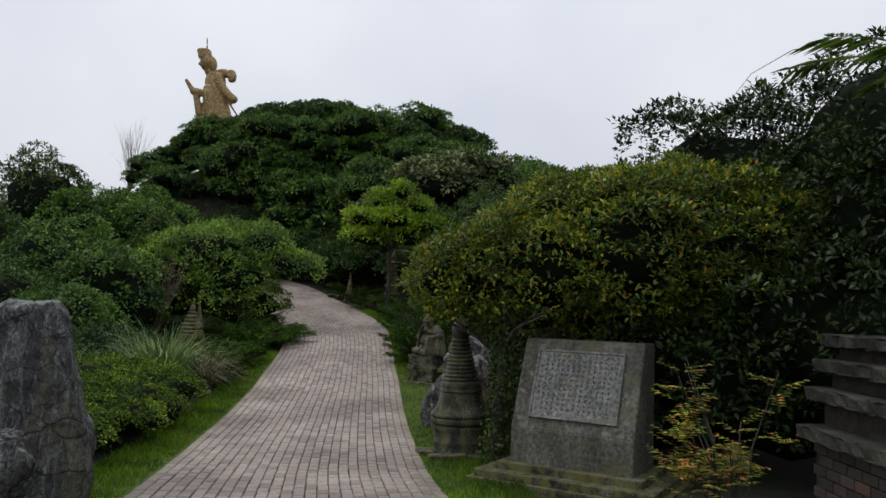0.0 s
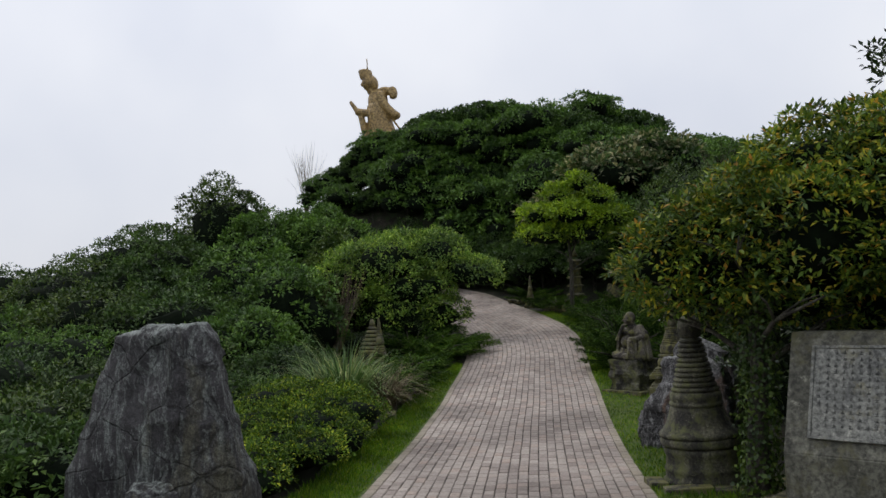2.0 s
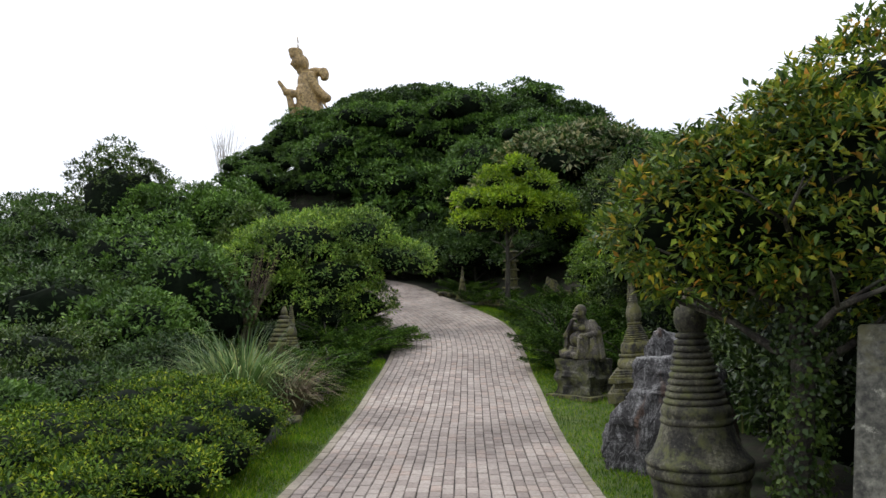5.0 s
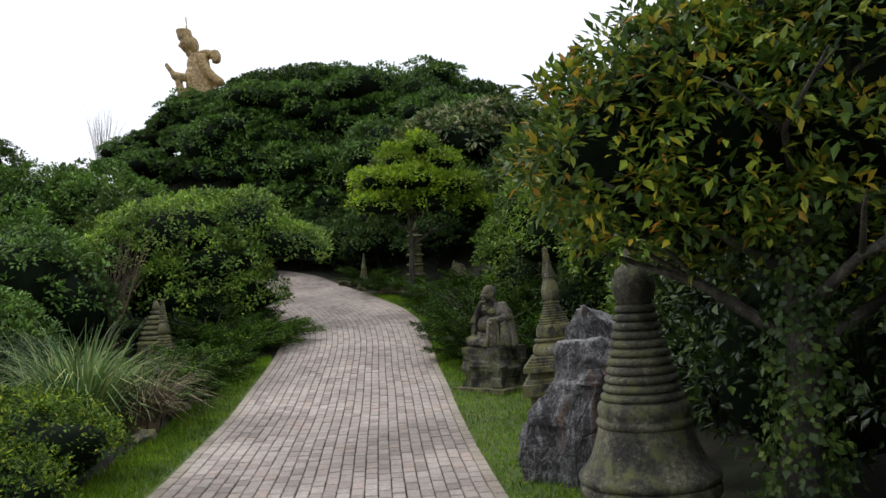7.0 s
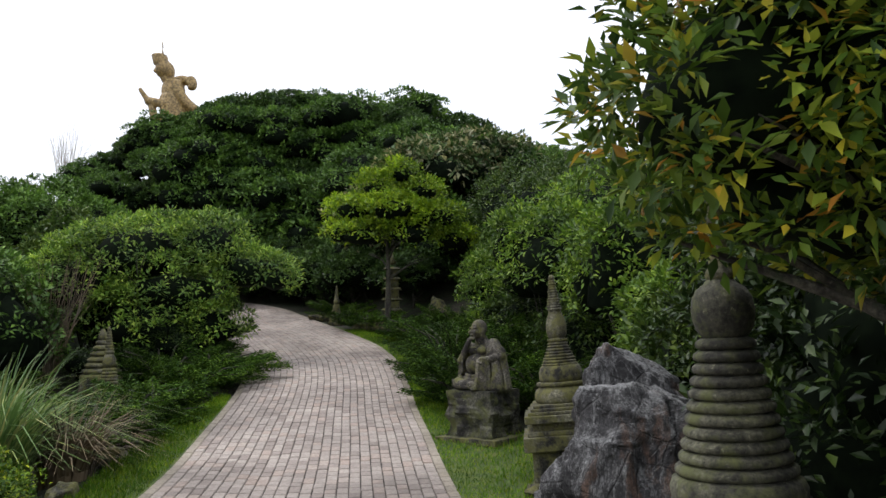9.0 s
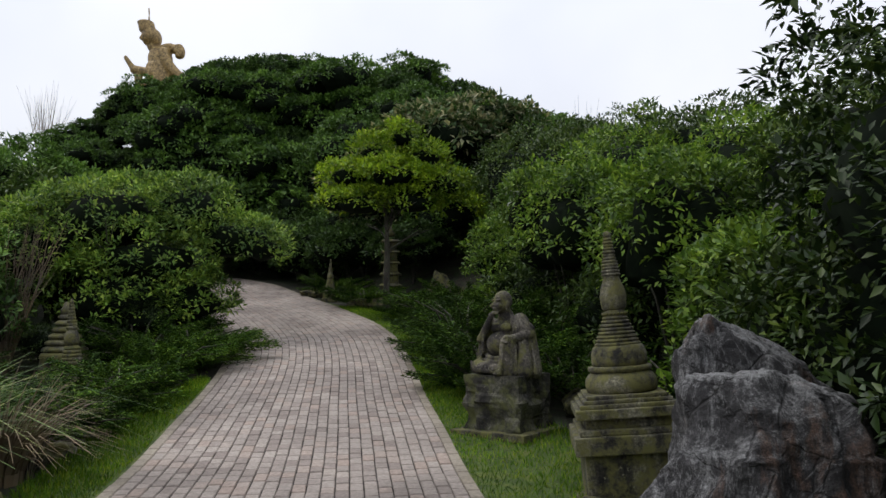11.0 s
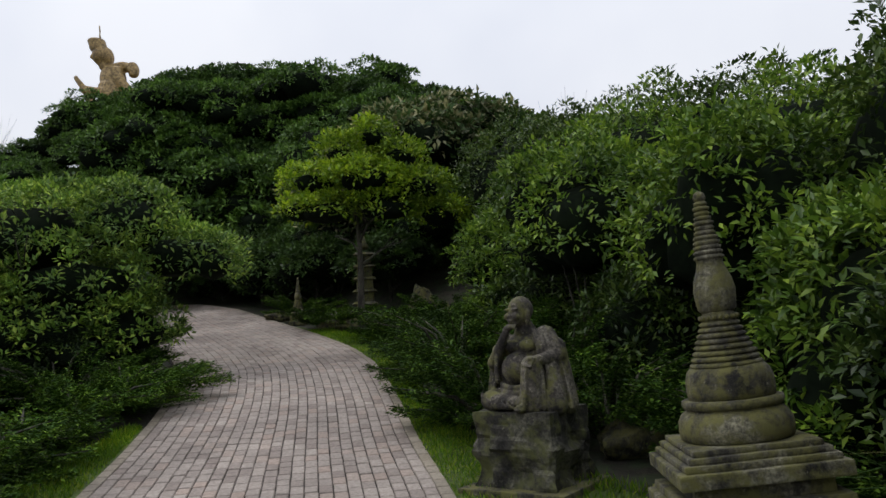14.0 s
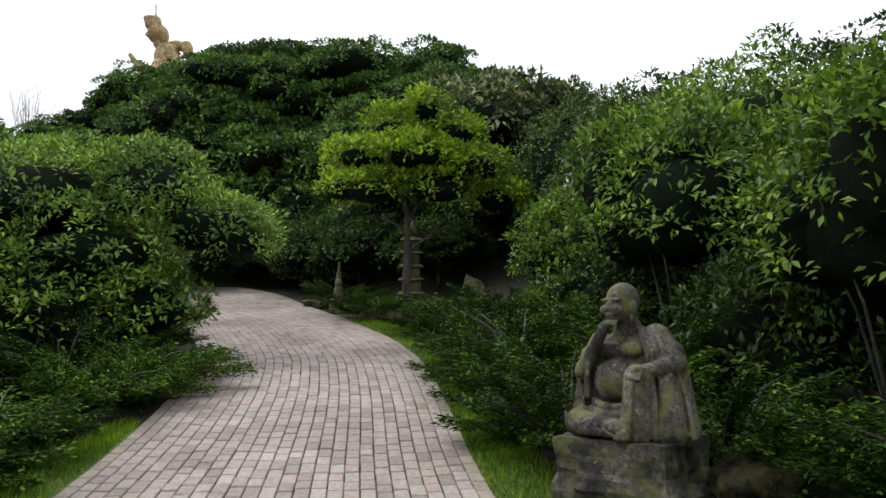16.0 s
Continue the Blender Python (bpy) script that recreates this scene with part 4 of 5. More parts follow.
    run((-0.26, -0.23, 0.085), (0.04, -0.3, 0.07), 0.085, 0.05, 14, 0.9)
    # the robe that falls from the shoulder, with its folds
    run((0.25, 0.02, 0.5), (0.32, 0.02, 0.05), 0.1, 0.11)
    run((0.26, -0.1, 0.36), (0.3, -0.16, 0.04), 0.06, 0.1)
    for k in range(8):
        f = k / 7
        run((0.13 + 0.2 * f, -0.335 + 0.28 * f, 0.36 + 0.04 * f), (0.11 + 0.31 * f, -0.375 + 0.27 * f, 0.02), 0.011, 0.021, 22, 1, (0.01, 0.0, 0.0))
    for k in range(6):
        f = k / 5
        run((0.08 + 0.15 * f, -0.06 + 0.06 * f, 0.68 - 0.03 * f), (0.17 + 0.17 * f, -0.13 + 0.08 * f, 0.44 + 0.03 * f), 0.013, 0.016, 18, 1, (0.02, -0.03, 0))
    for k in range(6):
        run((-0.32 + 0.055 * k, -0.27 - 0.012 * k, 0.15 - 0.012 * k), (-0.2 + 0.045 * k, -0.325 - 0.008 * k, 0.03), 0.011, 0.013, 14, 1, (-0.02, -0.02, 0))
    for k in range(4):
        run((-0.31 + 0.02 * k, -0.07 - 0.02 * k, 0.4 - 0.05 * k), (-0.34 + 0.03 * k, -0.1 - 0.03 * k, 0.12), 0.012, 0.016, 14)
    run((-0.16, -0.12, 0.6), (-0.2, -0.2, 0.25), 0.017, 0.02, 20, 1, (-0.02, -0.03, 0))
    blob(bm, (0.0, 0.04, 0.03), (0.36, 0.26, 0.05))
    ob = part("monk_statue", bm, M_MONK, smooth=True)
    remeshed(ob, 0.0072, 1)
    ob.matrix_world = pose(0.6, 18.5, 1.075, 0, 0, -34) @ Matrix.Scale(1.03, 4)
    return tagged(ob, "weathered seated stone statue of a laughing bald figure on a pedestal", "statue")


def pedestal():
    ob = thing("pedestal", pose(0.6, 18.5, 0.4, 0, 0, -38), "rough dark stone pedestal under the seated statue", "pedestal")
    part("plinth_plate", box((1.0, 0.98, 0.09), (0.02, -0.02, 0.0), 0.012), M_STONE, ob)
    bm = box((0.74, 0.74, 0.63), (0, 0, 0.36))
    bmesh.ops.subdivide_edges(bm, edges=bm.edges[:], cuts=18, use_grid_fill=True)
    for v in bm.verts:
        d = noise.ridged_multi_fractal(v.co * 3.0, 1.0, 2.1, 4, 1.0, 2.0) * 0.06 + noise.cell(v.co * 5.5) * 0.035 + noise.noise(v.co * 9) * 0.015
        low = 1 if v.co.z < 0.46 else 0.35
        v.co += Vector((v.co.x, v.co.y, 0)).normalized() * (d - 0.05) * low + Vector((0, 0, noise.noise(v.co * 6) * 0.012))
    part("block", bm, M_PED, ob, smooth=False)
    return ob


pedestal()
monk_statue()


# ---- golden hilltop statue ----
def golden_statue():
    bm = bmesh.new()
    for k in range(40):
        f = k / 39
        blob(bm, (0.1 - 0.35 * f, 0, -1.2 + 9.9 * f), (2.3 - 1.35 * f, 1.8 - 0.95 * f, 0.5))
    blob(bm, (-0.1, 0, 9.2), (0.92, 0.8, 1.1))
    blob(bm, (-0.55, -0.1, 10.3), (0.4, 0.4, 0.5))
    blob(bm, (-0.72, -0.15, 11.0), (0.56, 0.62, 0.72))
    blob(bm, (-0.45, 0.0, 10.9), (0.62, 0.66, 0.8))
    blob(bm, (-1.27, -0.4, 10.9), (0.1, 0.13, 0.16))
    for k in range(9):
        blob(bm, (-0.78 - 0.012 * k, -0.1, 11.45 + 0.09 * k), (0.62, 0.6, 0.14), (0, 8, 0))
    for k in range(16):
        f = k / 15
        blob(bm, (0.1 + 1.2 * f, 0.0, 10.05 - 0.35 * f + 0.22 * math.sin(3.1 * f)), (0.3 + 0.08 * f, 0.36, 0.24 + 0.1 * f))
        blob(bm, (1.35 + 0.12 * math.sin(3 * f), 0, 10.05 - 0.75 * f), (0.34, 0.36, 0.2))
        blob(bm, (-2.36 + 0.5 * f, -0.8, 9.35 - 0.95 * f), (0.15 + 0.1 * f, 0.2, 0.2))
        blob(bm, (-1.86 + 1.2 * f, -0.75 + 0.1 * f, 8.4 - 0.35 * f), (0.3, 0.34, 0.34))
        blob(bm, (-1.7 + 0.35 * f, -0.6, 8.2 - 3.2 * f), (0.26 + 0.14 * f, 0.4, 0.3))
        blob(bm, (0.35 + 1.15 * f * f, -0.45, 9.6 - 2.2 * f), (0.4, 0.5, 0.3), (0, -30, 0))
    for k in range(5):
        blob(bm, (-0.75 + 0.5 * k, -0.95 + 0.12 * k, 6.9), (0.09, 0.14, 1.9), (0, -4 - 6 * k, 0))
    tube(bm, [(-0.62, 0, 12.2), (-0.6, 0, 12.7), (-0.56, 0, 13.35)], [0.1, 0.07, 0.06], 8)
    ob = part("golden_statue", bm, M_GOLD, smooth=True)
    remeshed(ob, 0.075, 2)
    ob.matrix_world = pose(-18.65, 66.0, 12.05, 0, -7.0, 0)
    return tagged(ob, "huge golden robed statue with a tall crown rising behind the hilltop", "statue")


golden_statue()


# ---- stepped stone terrace ----
def stone_terrace():
    ob = thing("stone_steps", pose(4.45, 7.7, 0.3), "dark weathered stone steps with thick slabs over brick risers", "steps")
    rng = random.Random(9)
    for k, z in enumerate((0.84, 1.21, 1.49, 1.75)):
        x0 = 0.05 + 0.13 * k
        bm = box((2.6 - x0, 4.6, 0.13), (x0 + (2.6 - x0) / 2, -2.3 + 0.1 * k, z), 0.02)
        bmesh.ops.subdivide_edges(bm, edges=[e for e in bm.edges if e.calc_length() > 1], cuts=40)
        for v in bm.verts:
            v.co += Vector((rng.uniform(-0.02, 0.02), 0, rng.uniform(-0.008, 0.008)))
        part("slab", bm, M_BLOCK, ob)
        low = 0.0 if k == 0 else (0.84, 1.21, 1.49)[k - 1] + 0.065
        part("core", box((2.4 - x0, 4.4, z - 0.065 - low), (x0 + 0.16 + (2.4 - x0) / 2, -2.3 + 0.1 * k, (z - 0.065 + low) / 2)), M_MORTAR, ob)
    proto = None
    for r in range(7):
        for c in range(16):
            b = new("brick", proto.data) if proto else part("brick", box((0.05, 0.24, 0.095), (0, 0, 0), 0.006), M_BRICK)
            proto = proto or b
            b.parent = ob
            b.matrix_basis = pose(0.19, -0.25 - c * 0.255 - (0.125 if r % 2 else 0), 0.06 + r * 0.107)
    return ob


stone_terrace()


# ---- far garden stones ----
def slender_stupa(m, k, label):
    ob = thing("small_stupa", m @ Matrix.Scale(k, 4), label, "stupa", "small stupas in the planting")
    part("foot", box((0.62, 0.62, 0.14), (0, 0, 0.05), 0.02), M_STONE, ob)
    part("plinth", box((0.5, 0.5, 0.2), (0, 0, 0.2), 0.02), M_STONE, ob)
    part("drum", lathe([(0.22, 0.28), (0.25, 0.32), (0.25, 0.42), (0.2, 0.48)], 24, 0.01, 1), M_STONE, ob, smooth=True)
    part("rings", lathe([(0.2, 0.48)] + ring_stack(0.48, 0.85, 0.2, 0.12, 6, 0.02, 2) + [(0.1, 0.86)], 24, 0.01, 2), M_STONE, ob, smooth=True)
    part("pot", lathe([(0.09, 0.85), (0.13, 0.93), (0.11, 1.05), (0.07, 1.13)], 20, 0.02, 3), M_STONE, ob, smooth=True)
    part("spire", lathe([(0.09, 1.13)] + ring_stack(1.13, 1.6, 0.1, 0.03, 9, 0.012, 4) + [(0.012, 1.64)], 20, 0.01, 4), M_STONE, ob, smooth=True)
    return ob


slender_stupa(pose(-6.2, 22.3, land(-6.2, 22.3), 0, -2, 10), 1.0, "slender weathered stone stupa among the shrubs")
slender_stupa(pose(-3.2, 33.0, land(-3.2, 33.0), 0, 1, 0), 0.8, "small dark stone stupa in shade under the trees")


def beehive_stupa():
    ob = thing("beehive_stupa", pose(-6.75, 23.2, land(-6.75, 23.2)), "grey ringed beehive shaped stone stupa among the shrubs", "stupa")
    part("drum", lathe([(0.42, 0), (0.44, 0.1), (0.4, 0.5), (0.42, 0.54), (0.38, 0.6)], 28, 0.01, 1), M_STONE, ob, smooth=True)
    for i in range(6):
        r, z = 0.38 - 0.05 * i, 0.6 + 0.115 * i
        part("ring", lathe([(r - 0.06, z), (r, z + 0.03), (r, z + 0.07), (r - 0.07, z + 0.115)], 24, 0.01, 5 + i), M_STONE, ob, smooth=True)
    part("cap", lathe([(0.1, 1.28), (0.09, 1.36), (0.03, 1.5)], 16, 0.01, 30), M_STONE, ob, smooth=True)


beehive_stupa()


def stone_pillar():
    z = land(-1.3, 32.2)
    ob = thing("stone_pagoda", pose(-1.3, 32.2, z), "dark tiered stone pagoda in shade under the trees", "pagoda")
    part("base", box((0.75, 0.7, 0.3), (0, 0, 0.12), 0.03), M_STONE, ob)
    for i in range(5):
        s = 0.5 - 0.035 * i
        part("tier", box((s, s, 0.26), (0, 0, 0.38 + 0.33 * i), 0.02), M_STONE, ob)
        part("eave", box((s + 0.2, s + 0.2, 0.07), (0, 0, 0.545 + 0.33 * i), 0.02, None, 0.8), M_STONE, ob)
    part("finial", lathe([(0.12, 2.0), (0.14, 2.08), (0.06, 2.2), (0.02, 2.4)], 12), M_STONE, ob, smooth=True)


stone_pillar()
for x, y, s, seed, lab in ((0.1, 30.5, (0.45, 0.35, 0.6), 51, "pale upright garden rock among the junipers"), (0.55, 30.2, (0.3, 0.3, 0.3), 52, "small grey garden rock among the junipers"),
                           (-1.75, 31.0, (0.8, 0.45, 0.2), 53, "flat grey rock at the bend of the path"), (-3.75, 34.2, (0.6, 0.3, 0.18), 54, "flat grey rock at the bend of the path"),
                           (1.55, 17.7, (0.22, 0.16, 0.12), 55, "small pale stone on the lawn"), (0.72, 13.9, (0.14, 0.12, 0.08), 56, "small pale stone on the lawn"), (0.95, 15.45, (0.2, 0.14, 0.06), 57, "flat pale stone beside the stupa foot"),
                           (1.75, 19.4, (0.34, 0.26, 0.2), 58, "rounded grey rock behind the pedestal"), (-4.35, 17.4, (0.3, 0.16, 0.12), 59, "brown edging stone beside the grass verge"), (-4.2, 18.2, (0.25, 0.15, 0.1), 60, "brown edging stone beside the grass verge"),
                           (-3.95, 15.6, (0.2, 0.13, 0.1), 61, "brown edging stone beside the grass verge")):
    ob = part("garden_rock", boulder(s, seed, 4, 0.25, 0.16), M_STONE, smooth=True)
    ob.matrix_world = pose(x, y, (zp(y) if y < 29 else land(x, y)) + s[2] * 0.55, 0, 0, seed * 37 % 180)
    tagged(ob, lab, "rock")


def white_figure():
    bm = bmesh.new()
    for k in range(8):
        f = k / 7
        blob(bm, (0.02 * math.sin(5 * f), 0, 0.2 + 3.2 * f), (0.36 - 0.2 * f, 0.3 - 0.15 * f, 0.34))
    blob(bm, (0.0, 0, 3.75), (0.13, 0.13, 0.18))
    blob(bm, (0.0, 0, 1.2), (0.42, 0.34, 0.5))
    ob = part("white_statue", bm, M_WHITE, smooth=True)
    remeshed(ob, 0.03, 3)
    ob.matrix_world = pose(1.85, 27.4, 0.95)
    tagged(ob, "tall white statue half hidden behind leafy shrubs", "statue")


white_figure()


def warning_sign():
    foot = land(-5.41, 12.59)
    up = 0.27 - foot
    ob = thing("warning_sign", pose(-5.41, 12.59, foot, 0, 0, 30), "small orange sign with a black chevron on a white post", "sign")
    part("post", lathe([(0.016, -0.1), (0.016, up + 0.1)], 12), M_WHITE, ob, "thin white post", smooth=True).location = (0, 0.03, 0)
    panel = part("panel", box((0.19, 0.012, 0.28), (0, 0, up), 0.004), M_ORANGE, ob)
    for dz, turn in ((0.05, -42), (-0.05, 42)):
        part("chevron_arm", box((0.055, 0.006, 0.15), (-0.005, -0.008, up + dz), 0.0, Matrix.Rotation(radians(-turn), 4, 'Y')), M_SHADE_BLACK, panel)


warning_sign()


# ---- trees and shrubs ----
def spot(x, y, turn=0.0, k=1.0, drop=0.05):
    return pose(x, y, land(x, y) - drop, 0, 0, turn) @ Matrix.Scale(k, 4)


# overhanging tree behind the monument
tree("overhanging_tree", pose(1.62, 9.8, 0.18), "gnarled evergreen tree with yellowing leaf tips beside the stupa", "tree", 3, 2.6, 1.25,
     [(-0.78, 0.15, 2.42, 0.46, 0.5, 0.4), (-0.5, 0.1, 2.72, 0.5, 0.5, 0.36), (-0.15, 0.15, 2.5, 0.7, 0.65, 0.6), (0.2, 0.2, 2.95, 0.7, 0.65, 0.45), (0.8, 0.2, 3.3, 0.75, 0.7, 0.5), (1.5, 0.1, 3.4, 0.85, 0.8, 0.55), (0.6, -0.1, 2.6, 1.0, 0.7, 0.7), (1.6, -0.2, 2.8, 1.1, 0.9, 0.9), (2.5, 0.0, 3.0, 1.1, 1.0, 1.0), (3.2, -0.2, 2.7, 1.0, 1.0, 1.1), (1.6, 0.3, 2.0, 1.0, 0.7, 0.8), (-0.3, 0.3, 2.15, 0.7, 0.5, 0.35), (0.4, 0.3, 2.1, 0.9, 0.6, 0.45)],
     56000, 0.075, M_TREE, 0.13, 0.5, 12, per=13, spread=0.12, low=-0.85, lean=(0.1, -0.1), ratio=0.45, inner=0.2, core=0.66, clumps=9)
ivy_rng = np.random.default_rng(41)
n = 2600
a, z = ivy_rng.uniform(0, 6.28, n), ivy_rng.uniform(0.05, 2.3, n)
out = np.stack([np.cos(a), np.sin(a), np.zeros(n)], 1)
rad = (0.15 - 0.03 * z + np.abs(ivy_rng.normal(0, 0.05, n)))[:, None]
size = ivy_rng.uniform(0.03, 0.06, n)
ivy = new("ivy", leaf_mesh("ivy", out * rad + np.stack([0.04 * z, -0.04 * z, z], 1), out * 0.3 + units(ivy_rng, n) * 0.6 - np.array([0, 0, 0.5]), out + units(ivy_rng, n) * 0.4, size, size * 0.8, M_SHRUB))
ivy.matrix_world = pose(1.62, 9.8, 0.18)
tagged(ivy, "dark small-leaved ivy climbing the tree trunk", "ivy")
# big dark trees further right
for i, (x, y, h, r, lf) in enumerate(((5.4, 12.2, 5.3, 1.9, 22000), (7.6, 10.6, 6.0, 2.3, 24000), (4.3, 14.6, 4.5, 1.7, 18000), (8.6, 14.5, 5.0, 2.2, 14000), (6.0, 9.6, 4.0, 1.5, 16000), (3.6, 12.4, 3.3, 1.3, 14000), (4.4, 10.3, 3.2, 1.2, 14000))):
    tree("evergreen_tree", spot(x, y), "dense dark glossy evergreen tree", "tree", 70 + i, h * 0.8, r,
         [(0, 0, h - r * 0.75, r, r, r * 0.8), (r * 0.5, -0.3 * r, h - r * 1.1, r * 0.8, r * 0.8, r * 0.7), (-r * 0.55, -0.2 * r, h - r * 1.25, r * 0.75, r * 0.75, r * 0.7), (0, -r * 0.5, h * 0.42, r * 0.95, r * 0.8, h * 0.33), (-r * 0.4, 0.2, h * 0.3, r * 0.9, r * 0.8, h * 0.28)],
         lf, 0.1, M_EVERGREEN, 0.12, 0.2, 9, "dark evergreen trees", per=14, spread=0.17, low=-0.6, core=0.76)


def shrub(name, m, label, seed, r, h, count, leaf, mat, group="", lift=0.0, **more):
    """A rounded leafy bush with several stems from the ground."""
    ob = thing(name, m, label, "shrub", group)
    rng = random.Random(seed)
    bm = bmesh.new()
    for i in range(6):
        a = i * 1.05 + rng.uniform(-0.3, 0.3)
        e = Vector((math.cos(a) * r * 0.6, math.sin(a) * r * 0.6, h * rng.uniform(0.6, 0.85)))
        tube(bm, [(0, 0, -0.05), e * 0.5 + Vector((0, 0, h * 0.1)), e], [0.02 * h ** 0.5, 0.014, 0.006], 6)
    part("branchwork", bm, M_BARK, ob, smooth=True)
    up = h * lift
    k = 1 - 0.75 * lift
    blobs = [(0, 0, up + h * 0.55 * (1 - lift), r * 0.85, r * 0.85, h * 0.45 * k)]
    for i in range(5):
        a = i * 1.26 + rng.uniform(-0.4, 0.4)
        q = rng.uniform(0.45, 0.7)
        blobs.append((math.cos(a) * r * 0.55, math.sin(a) * r * 0.55, up + h * rng.uniform(0.3, 0.7) * (1 - lift), r * q, r * q, h * 0.3 * k))
    nr = np.random.default_rng(seed)
    cr = new("foliage", crown("foliage", nr, blobs, count, leaf, mat, **more))
    cr.parent = ob
    return ob


# broadleaf shrubs behind the square stupa
for i, (x, y, r, h, mat) in enumerate(((3.1, 19.6, 1.2, 3.2, 0), (4.6, 20.6, 1.5, 4.0, 0), (2.3, 22.6, 1.3, 3.5, 0), (3.6, 23.5, 1.5, 4.15, 0), (5.6, 23.5, 1.7, 4.55, 1), (7.3, 21.5, 1.8, 4.45, 1), (2.9, 26.5, 1.5, 4.3, 1),
                                       (4.8, 27.5, 1.9, 4.85, 1), (7.2, 26.5, 2.0, 4.8, 1), (3.4, 17.3, 1.0, 2.5, 0), (4.9, 17.8, 1.5, 4.2, 1), (6.6, 17.8, 1.6, 4.3, 1), (1.75, 25.9, 1.0, 2.5, 0), (3.0, 30.5, 1.7, 4.6, 1), (5.5, 31.5, 2.0, 4.6, 1), (3.1, 15.6, 0.9, 2.0, 1), (8.5, 18.5, 1.9, 4.8, 1), (4.2, 19.4, 1.2, 1.9, 1), (3.1, 21.2, 1.2, 2.0, 1), (5.6, 19.2, 1.4, 2.2, 1), (2.4, 24.6, 1.1, 1.9, 1), (6.2, 21.5, 1.5, 2.4, 1), (4.6, 22.4, 1.4, 2.2, 1))):
    shrub("broadleaf_shrub", spot(x, y, i * 50), "leafy green broadleaf shrub with arching branches", 100 + i, r, h, 7000 if not mat else 6000, 0.105 if not mat else 0.1, M_SHRUB if mat else M_GLOSSY, "shrubs behind the monuments", lift=0.3 if h > 3 else 0.0, per=11, spread=0.2, core=0.7, low=-0.5, ratio=0.48)

# small bright tree at the bend
tree("bright_tree", spot(-1.35, 30.2), "bright yellow-green leafy tree at the bend of the path", "tree", 5, 4.6, 1.6,
     [(0.45, 0.0, 4.9, 0.5, 0.6, 0.4), (-0.3, 0, 4.45, 0.6, 0.7, 0.4), (1.1, -0.1, 4.3, 0.6, 0.7, 0.4), (-1.0, 0, 3.75, 0.8, 0.8, 0.45), (0.2, -0.6, 3.7, 0.9, 0.8, 0.45), (1.5, -0.2, 3.5, 0.85, 0.9, 0.45), (0.7, -0.4, 3.0, 1.0, 0.8, 0.4), (-0.7, -0.4, 2.95, 0.85, 0.8, 0.4), (-1.35, -0.2, 3.05, 0.55, 0.6, 0.35), (2.0, 0.2, 2.9, 0.7, 0.8, 0.4), (0.4, 0.3, 3.6, 1.2, 1.0, 0.8)],
     15000, 0.12, M_BRIGHT, 0.1, 0.35, 10, per=12, spread=0.2, low=-0.3, inner=0.1, core=0.62)

# tree leaning over the path
tree("leaning_tree", pose(-7.0, 25.6, 0.9), "leafy green tree leaning over the paved path", "tree", 6, 3.0, 2.6,
     [(0.0, 0, 2.9, 1.7, 1.5, 0.9), (1.6, 0.1, 3.1, 1.1, 1.0, 0.75), (2.6, 0.1, 2.5, 1.1, 0.9, 0.55), (1.0, -0.5, 2.0, 1.4, 1.0, 0.7), (-1.2, -0.2, 2.3, 1.4, 1.2, 0.8), (3.2, 0.0, 2.3, 0.6, 0.6, 0.35), (0.4, -0.6, 1.2, 1.6, 1.0, 0.8), (1.8, -0.2, 1.2, 0.9, 0.8, 0.6)],
     22000, 0.11, M_LIMB, 0.12, 0.35, 10, per=12, spread=0.18, core=0.64, low=-0.5, lean=(0.9, 0), ratio=0.45)

# shrubs on the left slope
for i, (x, y, r, h) in enumerate(((-14.2, 28.5, 2.0, 5.3), (-12.0, 28.0, 1.9, 4.4), (-17.5, 28.5, 2.2, 4.1), (-20.5, 28, 2.4, 3.1), (-10.4, 28.5, 1.8, 4.2), (-23.5, 27, 2.6, 3.4), (-8.6, 26.8, 1.6, 3.7), (-11.5, 24.5, 1.9, 3.8), (-14.5, 24.8, 2.0, 4.2), (-17.5, 24.5, 2.2, 3.6), (-9.3, 23.0, 1.6, 3.2),
                                  (-11.5, 20.8, 1.8, 2.9), (-14.5, 21, 2.0, 3.0), (-8.9, 20.0, 1.4, 2.3), (-7.2, 18.4, 1.1, 1.5), (-9.3, 17.0, 1.5, 2.0), (-12, 17, 1.9, 2.4), (-6.6, 15.2, 1.1, 1.2), (-8.4, 13.4, 1.4, 1.4), (-6.6, 12.4, 0.8, 1.0), (-10.5, 13, 1.8, 1.7), (-6.6, 10.0, 1.3, 1.15), (-9, 9.5, 1.8, 1.5), (-5.2, 8.3, 0.9, 0.95), (-20.5, 23, 2.5, 3.0), (-17, 20, 2.3, 2.6), (-15, 15, 2.3, 2.0), (-12.5, 10, 2.2, 1.6))):
    near = y < 19
    shrub("hillside_shrub", spot(x, y, i * 40), "dense dark green rounded shrub on the slope", 200 + i, r, h, 6500 if near else (12000 if h > 4 else 6000), 0.08 if near else 0.125, (M_SHRUB, M_HILL, M_HILL2)[i % 3], "shrubs on the slope", per=13, spread=0.13 if near else 0.21, low=-0.3, core=0.74)

